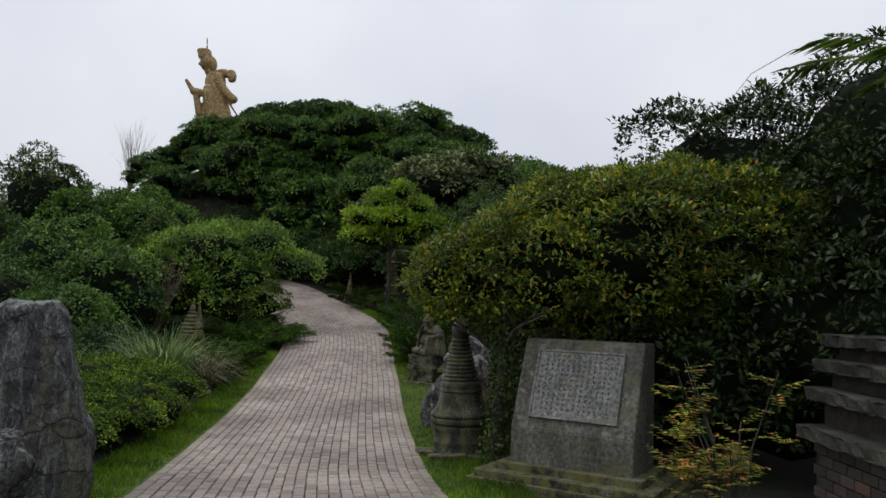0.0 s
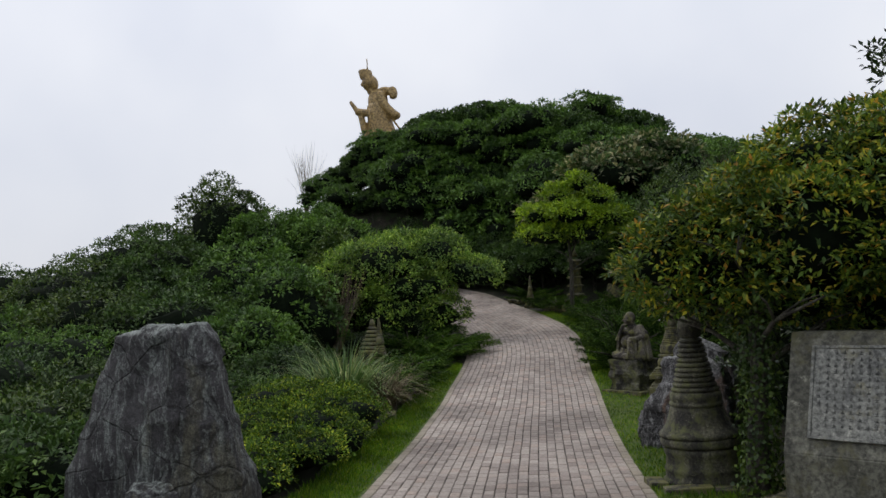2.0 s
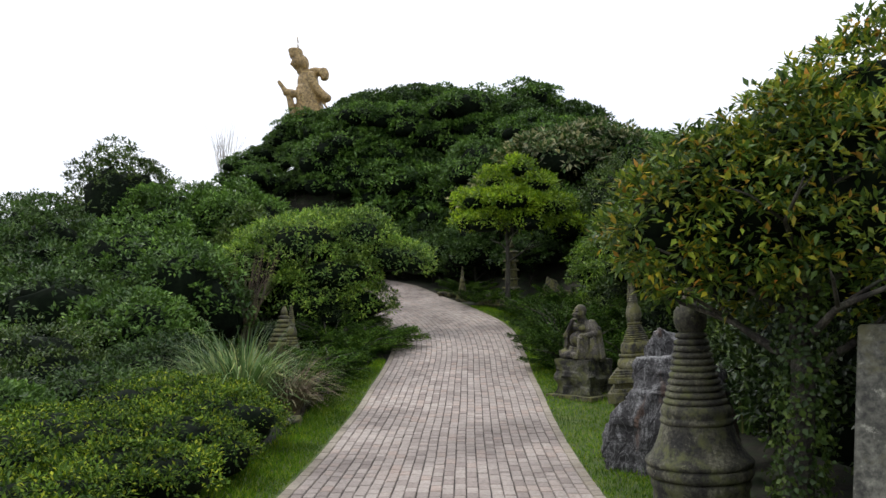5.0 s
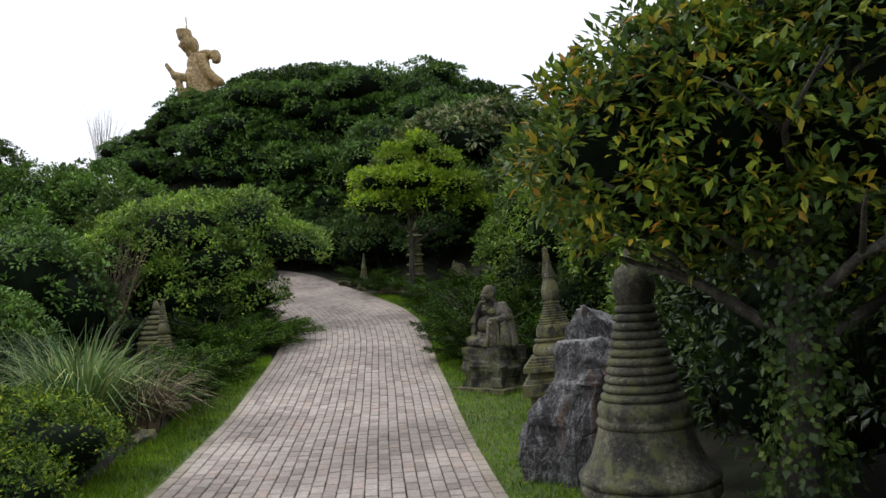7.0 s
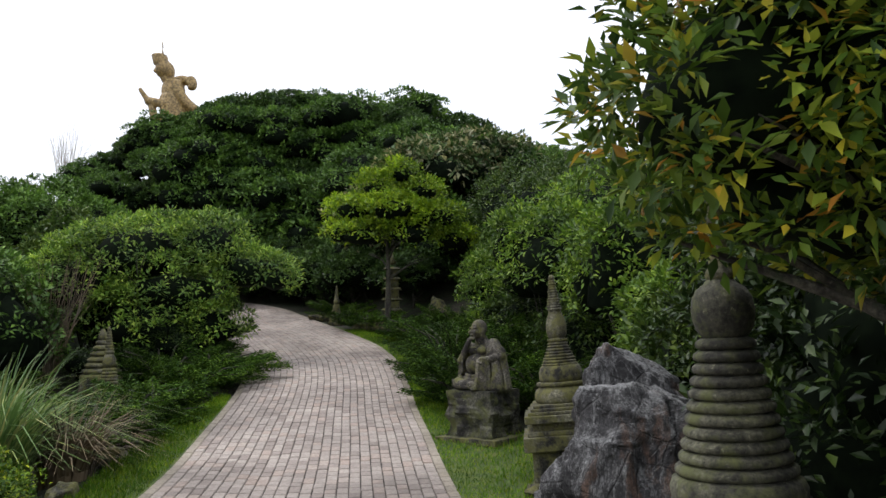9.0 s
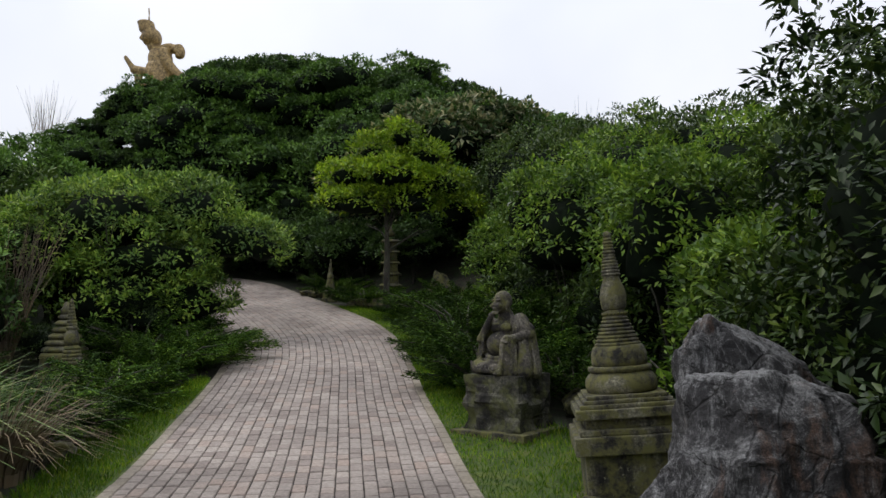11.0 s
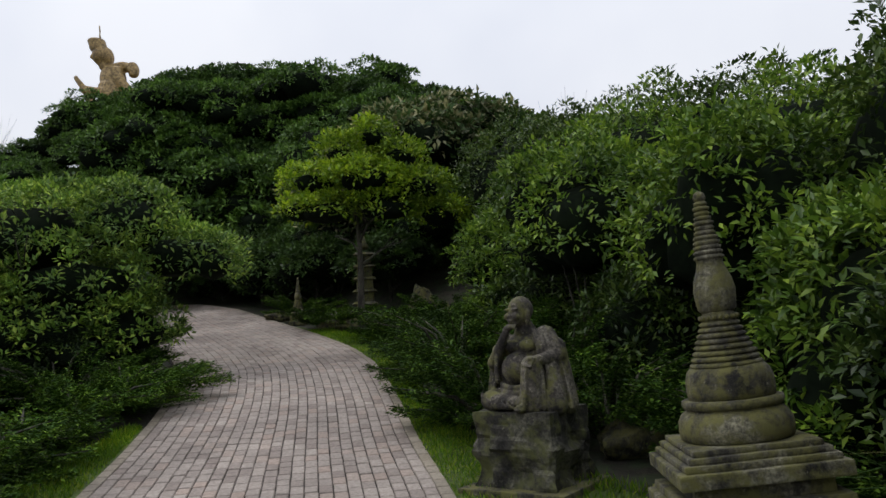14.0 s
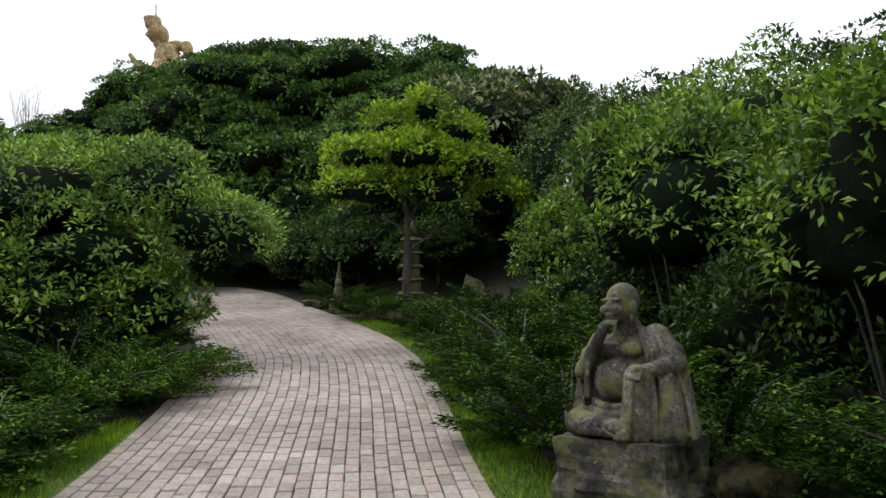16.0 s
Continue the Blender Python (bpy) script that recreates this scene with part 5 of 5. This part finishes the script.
# undergrowth at the foot of the hill, past the bend
for i, (x, y, r, h) in enumerate(((-9.2, 38.6, 1.7, 2.6), (-7.2, 41.2, 1.8, 2.8), (-10.6, 41.5, 1.9, 3.0), (-11.6, 37.0, 1.7, 2.6), (-5.0, 40.0, 1.6, 2.4), (-3.4, 38.0, 1.5, 2.3), (-2.3, 35.9, 1.3, 2.0), (-9.0, 34.4, 1.3, 2.2), (-8.2, 31.6, 1.2, 2.0), (0.9, 34.3, 1.5, 2.6), (2.6, 34.0, 1.6, 3.0), (-13.5, 34, 1.9, 2.8), (-16.5, 33, 2.0, 2.8), (-12.5, 31.5, 1.8, 3.2))):
    shrub("undergrowth_shrub", spot(x, y, i * 55), "dark green shrub at the foot of the wooded hill", 260 + i, r, h, 4200, 0.13, (M_HILL2, M_HILL)[i % 2], "undergrowth shrubs", per=12, spread=0.22, low=-0.5)

# azalea hedge along the verge
for i, (x, y, r, h) in enumerate(((-3.95, 9.3, 0.8, 0.75), (-3.85, 10.7, 0.75, 0.75), (-4.0, 12.1, 0.8, 0.9), (-4.3, 13.2, 0.9, 1.0), (-4.5, 14.4, 0.8, 0.85), (-5.2, 9.9, 0.9, 0.9), (-5.0, 13.8, 1.0, 1.1), (-5.0, 11.4, 1.0, 0.95))):
    shrub("azalea_bush", spot(x, y, i * 70), "low clipped azalea bush with yellow-green tips beside the verge", 300 + i, r, h, 6500, 0.045, M_AZALEA, "azalea bushes", per=12, spread=0.08, low=-0.2)


for i, (x, y, r, h) in enumerate(((-6.15, 25.3, 1.15, 1.15), (-7.0, 26.6, 1.2, 1.3), (-6.9, 24.3, 1.0, 1.0))):
    shrub("clipped_bush", spot(x, y, i * 70), "dense dark rounded clipped bush at the bend of the path", 330 + i, r, h, 7500, 0.05, M_EVERGREEN, "clipped bushes", per=12, spread=0.09, low=-0.3)


def juniper(m, label, seed, reach, h, arms, mat=M_JUNIPER, group="junipers", bias=None):
    """Low spreading juniper: many flat sprays that reach outwards in layers."""
    ob = thing("juniper", m, label, "juniper", group)
    rng = np.random.default_rng(seed)
    bm = bmesh.new()
    at, along, up = [], [], []
    for i in range(arms):
        a = i * 2.39996 + rng.uniform(-0.2, 0.2)
        ln = reach * rng.uniform(0.55, 1.05) * (1.0 if bias is None else 0.62 + 0.38 * math.cos(a - bias))
        z1 = h * rng.uniform(0.25, 1.0)
        tip = np.array([math.cos(a) * ln, math.sin(a) * ln, z1])
        mid = tip * np.array([0.5, 0.5, 0.75]) + np.array([0, 0, 0.04])
        if i % 3 == 0:
            tube(bm, [(0, 0, 0), tuple(mid), tuple(tip)], [0.03, 0.018, 0.006], 5)
        n = int(210 * ln) + 40
        f = rng.uniform(0.25, 1.0, n) ** 0.7
        p = np.outer((1 - f) ** 2, np.zeros(3)) + np.outer(2 * f * (1 - f), mid) + np.outer(f * f, tip)
        side = np.array([-math.sin(a), math.cos(a), 0])
        off = rng.normal(0, 1, n) * 0.13 * ln * (1.15 - f)
        p = p + np.outer(off, side) + rng.normal(0, 0.025, (n, 3)) - np.outer(np.abs(off) * 0.25, [0, 0, 1])
        d = np.array([math.cos(a), math.sin(a), 0.25]) + np.outer(np.sign(off) * 0.7, side) + rng.normal(0, 0.3, (n, 3))
        at.append(p), along.append(d), up.append(np.array([0, 0, 1]) + rng.normal(0, 0.3, (n, 3)))
    part("branchwork", bm, M_BARK, ob, smooth=True)
    at, along, up = np.concatenate(at), np.concatenate(along), np.concatenate(up)
    ln = rng.uniform(0.035, 0.08, len(at))
    cr = new("foliage", leaf_mesh("foliage", at, along, up, ln, ln * 0.42, mat))
    cr.parent = ob
    return ob


for i, (x, y, r, h, n, bias) in enumerate(((-4.9, 19.6, 1.2, 0.75, 60, None), (-4.85, 20.8, 1.0, 0.6, 50, None), (-4.75, 22.2, 1.5, 0.7, 70, 0.0), (-4.6, 23.3, 1.65, 0.62, 60, 0.0), (-5.8, 24.0, 1.5, 1.0, 70, None), (-5.9, 26.2, 1.5, 1.0, 60, None), (-7.0, 28.2, 1.6, 1.0, 50, None), (-4.6, 18.4, 0.9, 0.55, 45, None), (-8.2, 22.4, 0.9, 0.7, 40, None),
                                          (0.55, 20.6, 1.25, 1.1, 75, None), (1.7, 19.9, 1.2, 1.0, 70, None), (0.35, 22.4, 1.35, 1.25, 80, None), (1.7, 21.6, 1.3, 1.3, 70, None), (0.2, 24.5, 1.4, 1.15, 80, 3.14), (1.5, 24.4, 1.4, 1.3, 70, None), (0.3, 26.6, 1.3, 1.0, 60, None), (-0.4, 28.8, 1.3, 0.8, 60, None), (-2.0, 31.5, 1.3, 0.6, 60, None), (-3.2, 34.4, 1.3, 0.7, 50, None), (2.6, 18.3, 1.1, 0.9, 60, None), (2.7, 16.6, 0.8, 0.7, 40, None), (0.75, 28.8, 1.2, 0.9, 50, None))):
    juniper(pose(x, y, max(land(x, y), zp(y) - 0.35), 0, 0, 0), "low spreading dark green juniper in flat layered sprays", 400 + i, r, h, n, bias=bias)


def reed_clump(m, label, seed, count, h, mat):
    ob = thing("reed_clump", m, label, "grass clump", "tall grass clumps")
    rng = np.random.default_rng(seed)
    seg = 5
    bm_v, bm_f = [], []
    for i in range(count):
        a, lean = rng.uniform(0, 6.28), rng.uniform(0.2, 1.0)
        ln, wd = h * rng.uniform(0.6, 1.15), rng.uniform(0.012, 0.026)
        d = np.array([math.cos(a), math.sin(a), 0])
        s = np.array([-math.sin(a), math.cos(a), 0]) * wd
        p = d * rng.uniform(0, 0.22) * 1.6
        k0 = len(bm_v)
        for j in range(seg + 1):
            f = j / seg
            c = p + d * lean * ln * f * f * 1.05 + np.array([0, 0, ln * (f - 0.42 * lean * f * f * f * 1.6)])
            bm_v += [tuple(c - s * (1 - f * 0.9)), tuple(c + s * (1 - f * 0.9))]
        bm_f += [(k0 + 2 * j, k0 + 2 * j + 1, k0 + 2 * j + 3, k0 + 2 * j + 2) for j in range(seg)]
    o = mesh_ob("foliage", bm_v, bm_f, mat, ob)
    return ob


reed_clump(pose(-5.0, 16.2, 0.05), "tall clump of pale green arching reed grass", 1, 560, 2.0, M_REED)
reed_clump(pose(-5.7, 16.9, 0.0), "tall clump of pale green arching reed grass", 2, 340, 1.8, M_REED)
reed_clump(pose(-4.55, 17.0, 0.1), "clump of half dry brown reed grass", 3, 320, 1.3, M_DRY)
reed_clump(pose(2.75, 15.9, 0.2), "thin dry grass clump beside the square stupa", 4, 70, 1.15, M_REED)


def nandina():
    ob = thing("nandina_shrub", pose(3.35, 6.35, 0.35), "airy shrub with yellow-green and reddening leaves", "shrub")
    rng = np.random.default_rng(8)
    bm = bmesh.new()
    at, along, up = [], [], []
    for i in range(16):
        a, ln = rng.uniform(0, 6.28), rng.uniform(0.25, 0.6)
        h = rng.uniform(0.6, 1.6)
        tip = np.array([math.cos(a) * ln, math.sin(a) * ln * 0.7, h])
        tube(bm, [(0.1 * math.cos(a), 0.1 * math.sin(a), -0.05), tuple(tip * np.array([0.4, 0.4, 0.55])), tuple(tip)], [0.012, 0.009, 0.004], 5)
        for k in range(9):
            b = rng.uniform(0, 6.28)
            c = tip * np.array([1, 1, rng.uniform(0.55, 1.0)])
            e = c + np.array([math.cos(b) * 0.2, math.sin(b) * 0.2, rng.uniform(0.0, 0.12)])
            tube(bm, [tuple(c), tuple(e)], [0.003, 0.0015], 4)
            for q in range(9):
                f = (q + 1) / 9
                p = c + (e - c) * f
                g = b + (0.9 if q % 2 else -0.9)
                at.append(p), along.append([math.cos(g), math.sin(g), 0.1]), up.append([rng.normal(0, 0.2), rng.normal(0, 0.2), 1])
    part("branchwork", bm, M_BARK, ob, smooth=True)
    ln = rng.uniform(0.05, 0.1, len(at))
    cr = new("foliage", leaf_mesh("foliage", np.array(at), np.array(along), np.array(up), ln, ln * 0.36, M_NANDINA))
    cr.parent = ob


nandina()


def dry_bush(x, y, z, seed, r, h, label):
    ob = thing("dry_bush", pose(x, y, z), label, "shrub", "bare bushes")
    rng = random.Random(seed)
    bm = bmesh.new()
    for i in range(46):
        a, ln = rng.uniform(0, 6.28), r * rng.uniform(0.3, 1)
        e = Vector((math.cos(a) * ln, math.sin(a) * ln, h * rng.uniform(0.5, 1.0)))
        mid = e * 0.5 + Vector((rng.uniform(-0.1, 0.1), rng.uniform(-0.1, 0.1), h * 0.12))
        tube(bm, [(0, 0, 0), mid, e], [0.012, 0.008, 0.003], 4)
        tube(bm, [mid, mid + Vector((rng.uniform(-0.3, 0.3) * r, rng.uniform(-0.3, 0.3) * r, h * 0.35))], [0.006, 0.002], 4)
    part("branchwork", bm, M_DRY, ob)


dry_bush(-8.0, 23.6, land(-8.0, 23.6), 1, 1.0, 3.0, "grey leafless twiggy bush on the slope")
dry_bush(4.6, 33.0, land(4.6, 33.0), 2, 1.2, 5.2, "bare twiggy treetop against the sky")
dry_bush(-18.3, 45.6, land(-18.3, 45.6), 3, 1.5, 4.8, "bare twiggy treetop against the sky")


# palm frond leaning in over the terrace
def palm():
    ob = thing("palm", pose(6.3, 8.0, 0.25), "slender palm with arching fronds behind the dark trees", "palm")
    bm = bmesh.new()
    tube(bm, [(0, 0, -0.1), (0.05, 0, 1.5), (-0.05, 0.02, 3.0), (0, 0, 4.85)], [0.09, 0.07, 0.06, 0.045], 10)
    part("trunk", bm, M_BARK, ob, smooth=True)
    rng = np.random.default_rng(12)
    for i, a in enumerate((3.3, 2.6, 1.5, 0.4, 5.4, 4.5)):
        bm = bmesh.new()
        pts = [Vector((math.cos(a) * 1.5 * f, math.sin(a) * 1.5 * f, 4.8 + 0.75 * f - 0.55 * f * f)) for f in np.linspace(0, 1, 9)]
        tube(bm, pts, [0.02 - 0.002 * k for k in range(9)], 5)
        fr = part("frond", bm, M_PALM, ob, smooth=True)
        f = rng.uniform(0.2, 1, 70)
        at = np.stack([np.cos(a) * 1.5 * f, np.sin(a) * 1.5 * f, 4.8 + 0.75 * f - 0.55 * f * f], 1)
        sgn = np.where(rng.random(70) < 0.5, 1, -1)[:, None]
        along = sgn * np.array([-math.sin(a), math.cos(a), 0]) * 0.8 + np.array([math.cos(a), math.sin(a), -0.25]) * 0.7
        ln = rng.uniform(0.3, 0.5, 70)
        lf = new("leaf_fringe", leaf_mesh("leaf_fringe", at, along, np.tile([0.0, 0, 1], (70, 1)), ln, ln * 0.09, M_PALM))
        lf.parent = fr

    bm = bmesh.new()
    tube(bm, [(0, 0, 4.8), (-0.6, 0, 5.03), (-1.15, 0, 5.06), (-1.7, 0, 4.94), (-2.15, 0, 4.66), (-2.42, 0, 4.3)], [0.008, 0.007, 0.006, 0.005, 0.004, 0.003], 5)
    part("dry_stalk", bm, M_DRY, ob, "thin bare arching stalk", smooth=True)


palm()


# ---- the wooded hill ----
def hill_tree(seed, r, h, mat, label, count=5800, leaf=0.22):
    rng = random.Random(seed)
    blobs = [(0, 0, h - r * 0.55, r * 0.8, r * 0.8, r * 0.5)]
    for i in range(7):
        a = i * 0.9 + rng.uniform(-0.3, 0.3)
        q = rng.uniform(0.38, 0.58)
        blobs.append((math.cos(a) * r * 0.66, math.sin(a) * r * 0.66, h - r * rng.uniform(0.6, 1.25), r * q, r * q, r * q * 0.62))
    return tree("hill_tree", pose(0, 0, -60), label, "tree", seed, h * 0.75, r * 0.8, blobs, count, leaf, mat, 0.13, 0.3, 7, "trees on the hill", per=13, spread=0.3, low=-0.4, flat=0.5)


protos = [hill_tree(501, 2.4, 4.6, M_HILL, "dense green broadleaf tree on the wooded hill"), hill_tree(502, 2.1, 4.2, M_HILL2, "dense dark green broadleaf tree on the wooded hill"),
          hill_tree(503, 2.7, 4.8, M_HILL, "dense green broadleaf tree on the wooded hill"), hill_tree(504, 2.0, 4.4, M_HILL2, "dense dark green broadleaf tree on the wooded hill"), hill_tree(505, 1.9, 4.4, M_PALE, "pale flowering tree on the wooded hill")]
rng = random.Random(77)
free = dict(enumerate(protos))


def plant(k, x, y, scale=1.0, sink=0.3):
    m = pose(x, y, land(x, y) - sink - 0.2, rng.uniform(-5, 5), rng.uniform(-5, 5), rng.uniform(0, 360)) @ Matrix.Scale(scale * 0.94, 4)
    if k in free:
        free.pop(k).matrix_world = m
    else:
        copy_thing(protos[k], m)


for x, y, k in ((-10.8, 43.6, 0.85), (-8.6, 43.2, 0.85), (-6.4, 42.6, 0.85), (-4.3, 41.6, 0.85), (-2.4, 40.2, 0.85), (-0.5, 38.8, 0.85), (-8.8, 41.6, 0.62), (-6.9, 40.9, 0.62), (-5.2, 39.8, 0.62), (-3.6, 38.4, 0.65), (-2.2, 36.9, 0.65), (-15.4, 43.6, 0.8), (-17.0, 45.2, 0.75), (-13.2, 43.4, 0.9), (-12.4, 40.6, 0.7), (-12.4, 47.2, 1.08), (-13.4, 48.6, 0.95), (3.2, 38.4, 1.15), (1.4, 39.0, 1.14), (-0.8, 38.6, 1.1), (5.0, 40.4, 1.12)):
    plant(rng.choice((0, 1, 2, 3)), x, y, k)
for x, y in ((-1.6, 35.9), (0.4, 36.3), (2.0, 37.4)):
    plant(4, x, y, 1.12)
spots = []
yy = 33.0
while yy < 58:
    xx = -26 + rng.uniform(0, 1.5)
    while xx < 15:
        px, py = xx + rng.uniform(-0.6, 0.6), yy + rng.uniform(-0.6, 0.6)
        clear = min(abs(px - xl(py)), abs(px - xr(py))) if not xl(py) < px < xr(py) else 0
        clear = 9 if py > 43 else clear
        if px > 2.6 - 0.445 * (py - 6.7) and clear > 2.2 and not (-2.8 < px < 3.2 and 34 < py < 38.6) and (py > 36 or px > 0.5 or px < -9.5) and ((px + 5) / 19) ** 2 + ((py - 48) / 14) ** 2 < 1.12:
            spots.append((px, py))
        xx += 2.7
    yy += 2.6
for px, py in spots:
    if py > 48.6:
        continue
    plant(rng.choice((0, 0, 1, 2, 2, 3)), px, py, rng.uniform(0.85, 1.12))
for x, y, k in ((-9.4, 44.0, 1.1), (3.2, 38.2, 1.05), (4.0, 39.5, 1.0), (-0.6, 33.4, 0.8), (1.4, 33.6, 0.85), (-2.9, 35.9, 0.85), (-4.2, 37.4, 0.9), (-5.2, 39.3, 0.9), (-6.6, 41.2, 0.95), (-12.0, 45.5, 1.26), (-10.6, 47.0, 1.38), (-8.0, 45.5, 1.34), (-14.2, 46.2, 0.95), (-15.8, 46.6, 0.82), (-7.0, 47.2, 1.28), (-4.5, 46.5, 1.1), (-2.4, 45.0, 1.12), (-9.6, 45.6, 1.36)):
    plant(3 if k > 1 else 1, x, y, k)
for x, y, k in ((-11.8, 44.8, 0.7), (-9.6, 44.4, 0.92), (-7.4, 44.0, 1.04), (-5.2, 43.6, 0.95), (-3.1, 42.8, 0.8), (-1.1, 41.8, 0.85), (1.0, 41.0, 0.95), (-13.6, 44.6, 0.62), (2.9, 40.4, 1.0), (-9.0, 43.0, 1.1), (-7.0, 42.3, 1.25), (-5.0, 41.4, 1.25), (-3.0, 40.4, 1.05)):
    plant(rng.choice((0, 2)), x, y, k)
# trees added out of view behind the start, to hold back low sky light
for x, y, k in ((9.6, 2.2, 1.5), (6.6, -1.6, 1.6), (9.8, -1.2, 1.7), (6.0, -5.0, 1.7), (9.0, -4.5, 1.9), (3.2, -9.5, 1.7), (-1.5, -12.0, 1.8), (-6.5, -10.0, 1.6)):
    plant(rng.choice((1, 3)), x, y, k, 0.1)


# ---- the paved path ----
def paver_mesh(name, mat):
    """A unit paver, one metre each way, with softened upper edges."""
    e, d = 0.5, 0.06
    v = [(sx * e, sy * e, z) for z in (-1.0, -0.14) for sx, sy in ((-1, -1), (1, -1), (1, 1), (-1, 1))]
    v += [(sx * (e - d), sy * (e - d * 0.6), 0.0) for sx, sy in ((-1, -1), (1, -1), (1, 1), (-1, 1))]
    f = [(8, 9, 10, 11)]
    for lo in (0, 4):
        f += [(lo + i, lo + (i + 1) % 4, lo + 4 + (i + 1) % 4, lo + 4 + i) for i in range(4)]
    me = bpy.data.meshes.new(name)
    me.from_pydata(v, [], f)
    me.materials.append(mat)
    return me


path = strip("path", -8.0, 46.0, lambda y: xl(y) + 0.005, lambda y: xr(y) - 0.005, M_MORTAR, -0.018, 12)
for v in path.data.vertices:
    if v.index % 13 == 12:
        v.co.z += 0.08
tagged(path, "curving footpath paved with small pinkish-grey bricks", "path", kind="structure")
PAVER, KERB = paver_mesh("paver", M_PAVER), paver_mesh("kerb_brick", M_KERB)
far_v, far_f, kerb_v, kerb_f = [], [], [], []
rng = random.Random(31)
single = kerb_single = 0
SLOPE = np.gradient(Z_LINE, FINE)


def lay(x, y, wide, long, heading, singles, mesh, store_v, store_f, name):
    m = Matrix.LocRotScale((x, y, zp(y) + rng.uniform(-0.0035, 0.0035)), Euler((math.atan(float(np.interp(y, FINE, SLOPE))) + rng.uniform(-0.01, 0.01), rng.uniform(-0.01, 0.01), heading + rng.uniform(-0.012, 0.012))), (wide, long, 0.06))
    if singles:
        o = new(name, mesh)
        o.parent = path
        o.matrix_basis = m
        return
    k = len(store_v)
    store_v.extend((m @ v.co).to_tuple() for v in mesh.vertices)
    store_f.extend(tuple(k + i for i in p.vertices) for p in mesh.polygons)


COLS = 24
for c in range(-1, COLS + 1):
    y = -6.0 + rng.uniform(0, 0.25)
    while y < 44:
        edge = c in (-1, COLS)
        long = rng.uniform(0.21, 0.24) if edge else rng.uniform(0.17, 0.27)
        a, b = xl(y), xr(y)
        w = (b - a - 0.25) / COLS
        u = (0.065 if c < 0 else b - a - 0.065) if edge else 0.125 + (c + 0.5) * w
        f = u / (b - a)
        slope = ((xl(y + 0.2) - xl(y - 0.2)) * (1 - f) + (xr(y + 0.2) - xr(y - 0.2)) * f) / 0.4
        near = 13.0 < y < (15.3 if not edge else 17.0)
        step = long / math.hypot(1, slope)
        if edge:
            one = near and kerb_single < 60
            kerb_single += one
            lay(a + u, y + step / 2, 0.115, long - 0.012, -math.atan(slope), one, KERB, kerb_v, kerb_f, "kerb_brick")
        else:
            one = near and single < 300
            single += one
            lay(a + u, y + step / 2, w - 0.008 - rng.uniform(0, 0.004), long - 0.019, -math.atan(slope), one, PAVER, far_v, far_f, "paver")
        y += step
tagged(mesh_ob("pavers", far_v, far_f, M_PAVER, path), "small pinkish-grey bricks", kind="stuff")
tagged(mesh_ob("kerb_bricks", kerb_v, kerb_f, M_KERB, path), "buff edging bricks", kind="stuff")
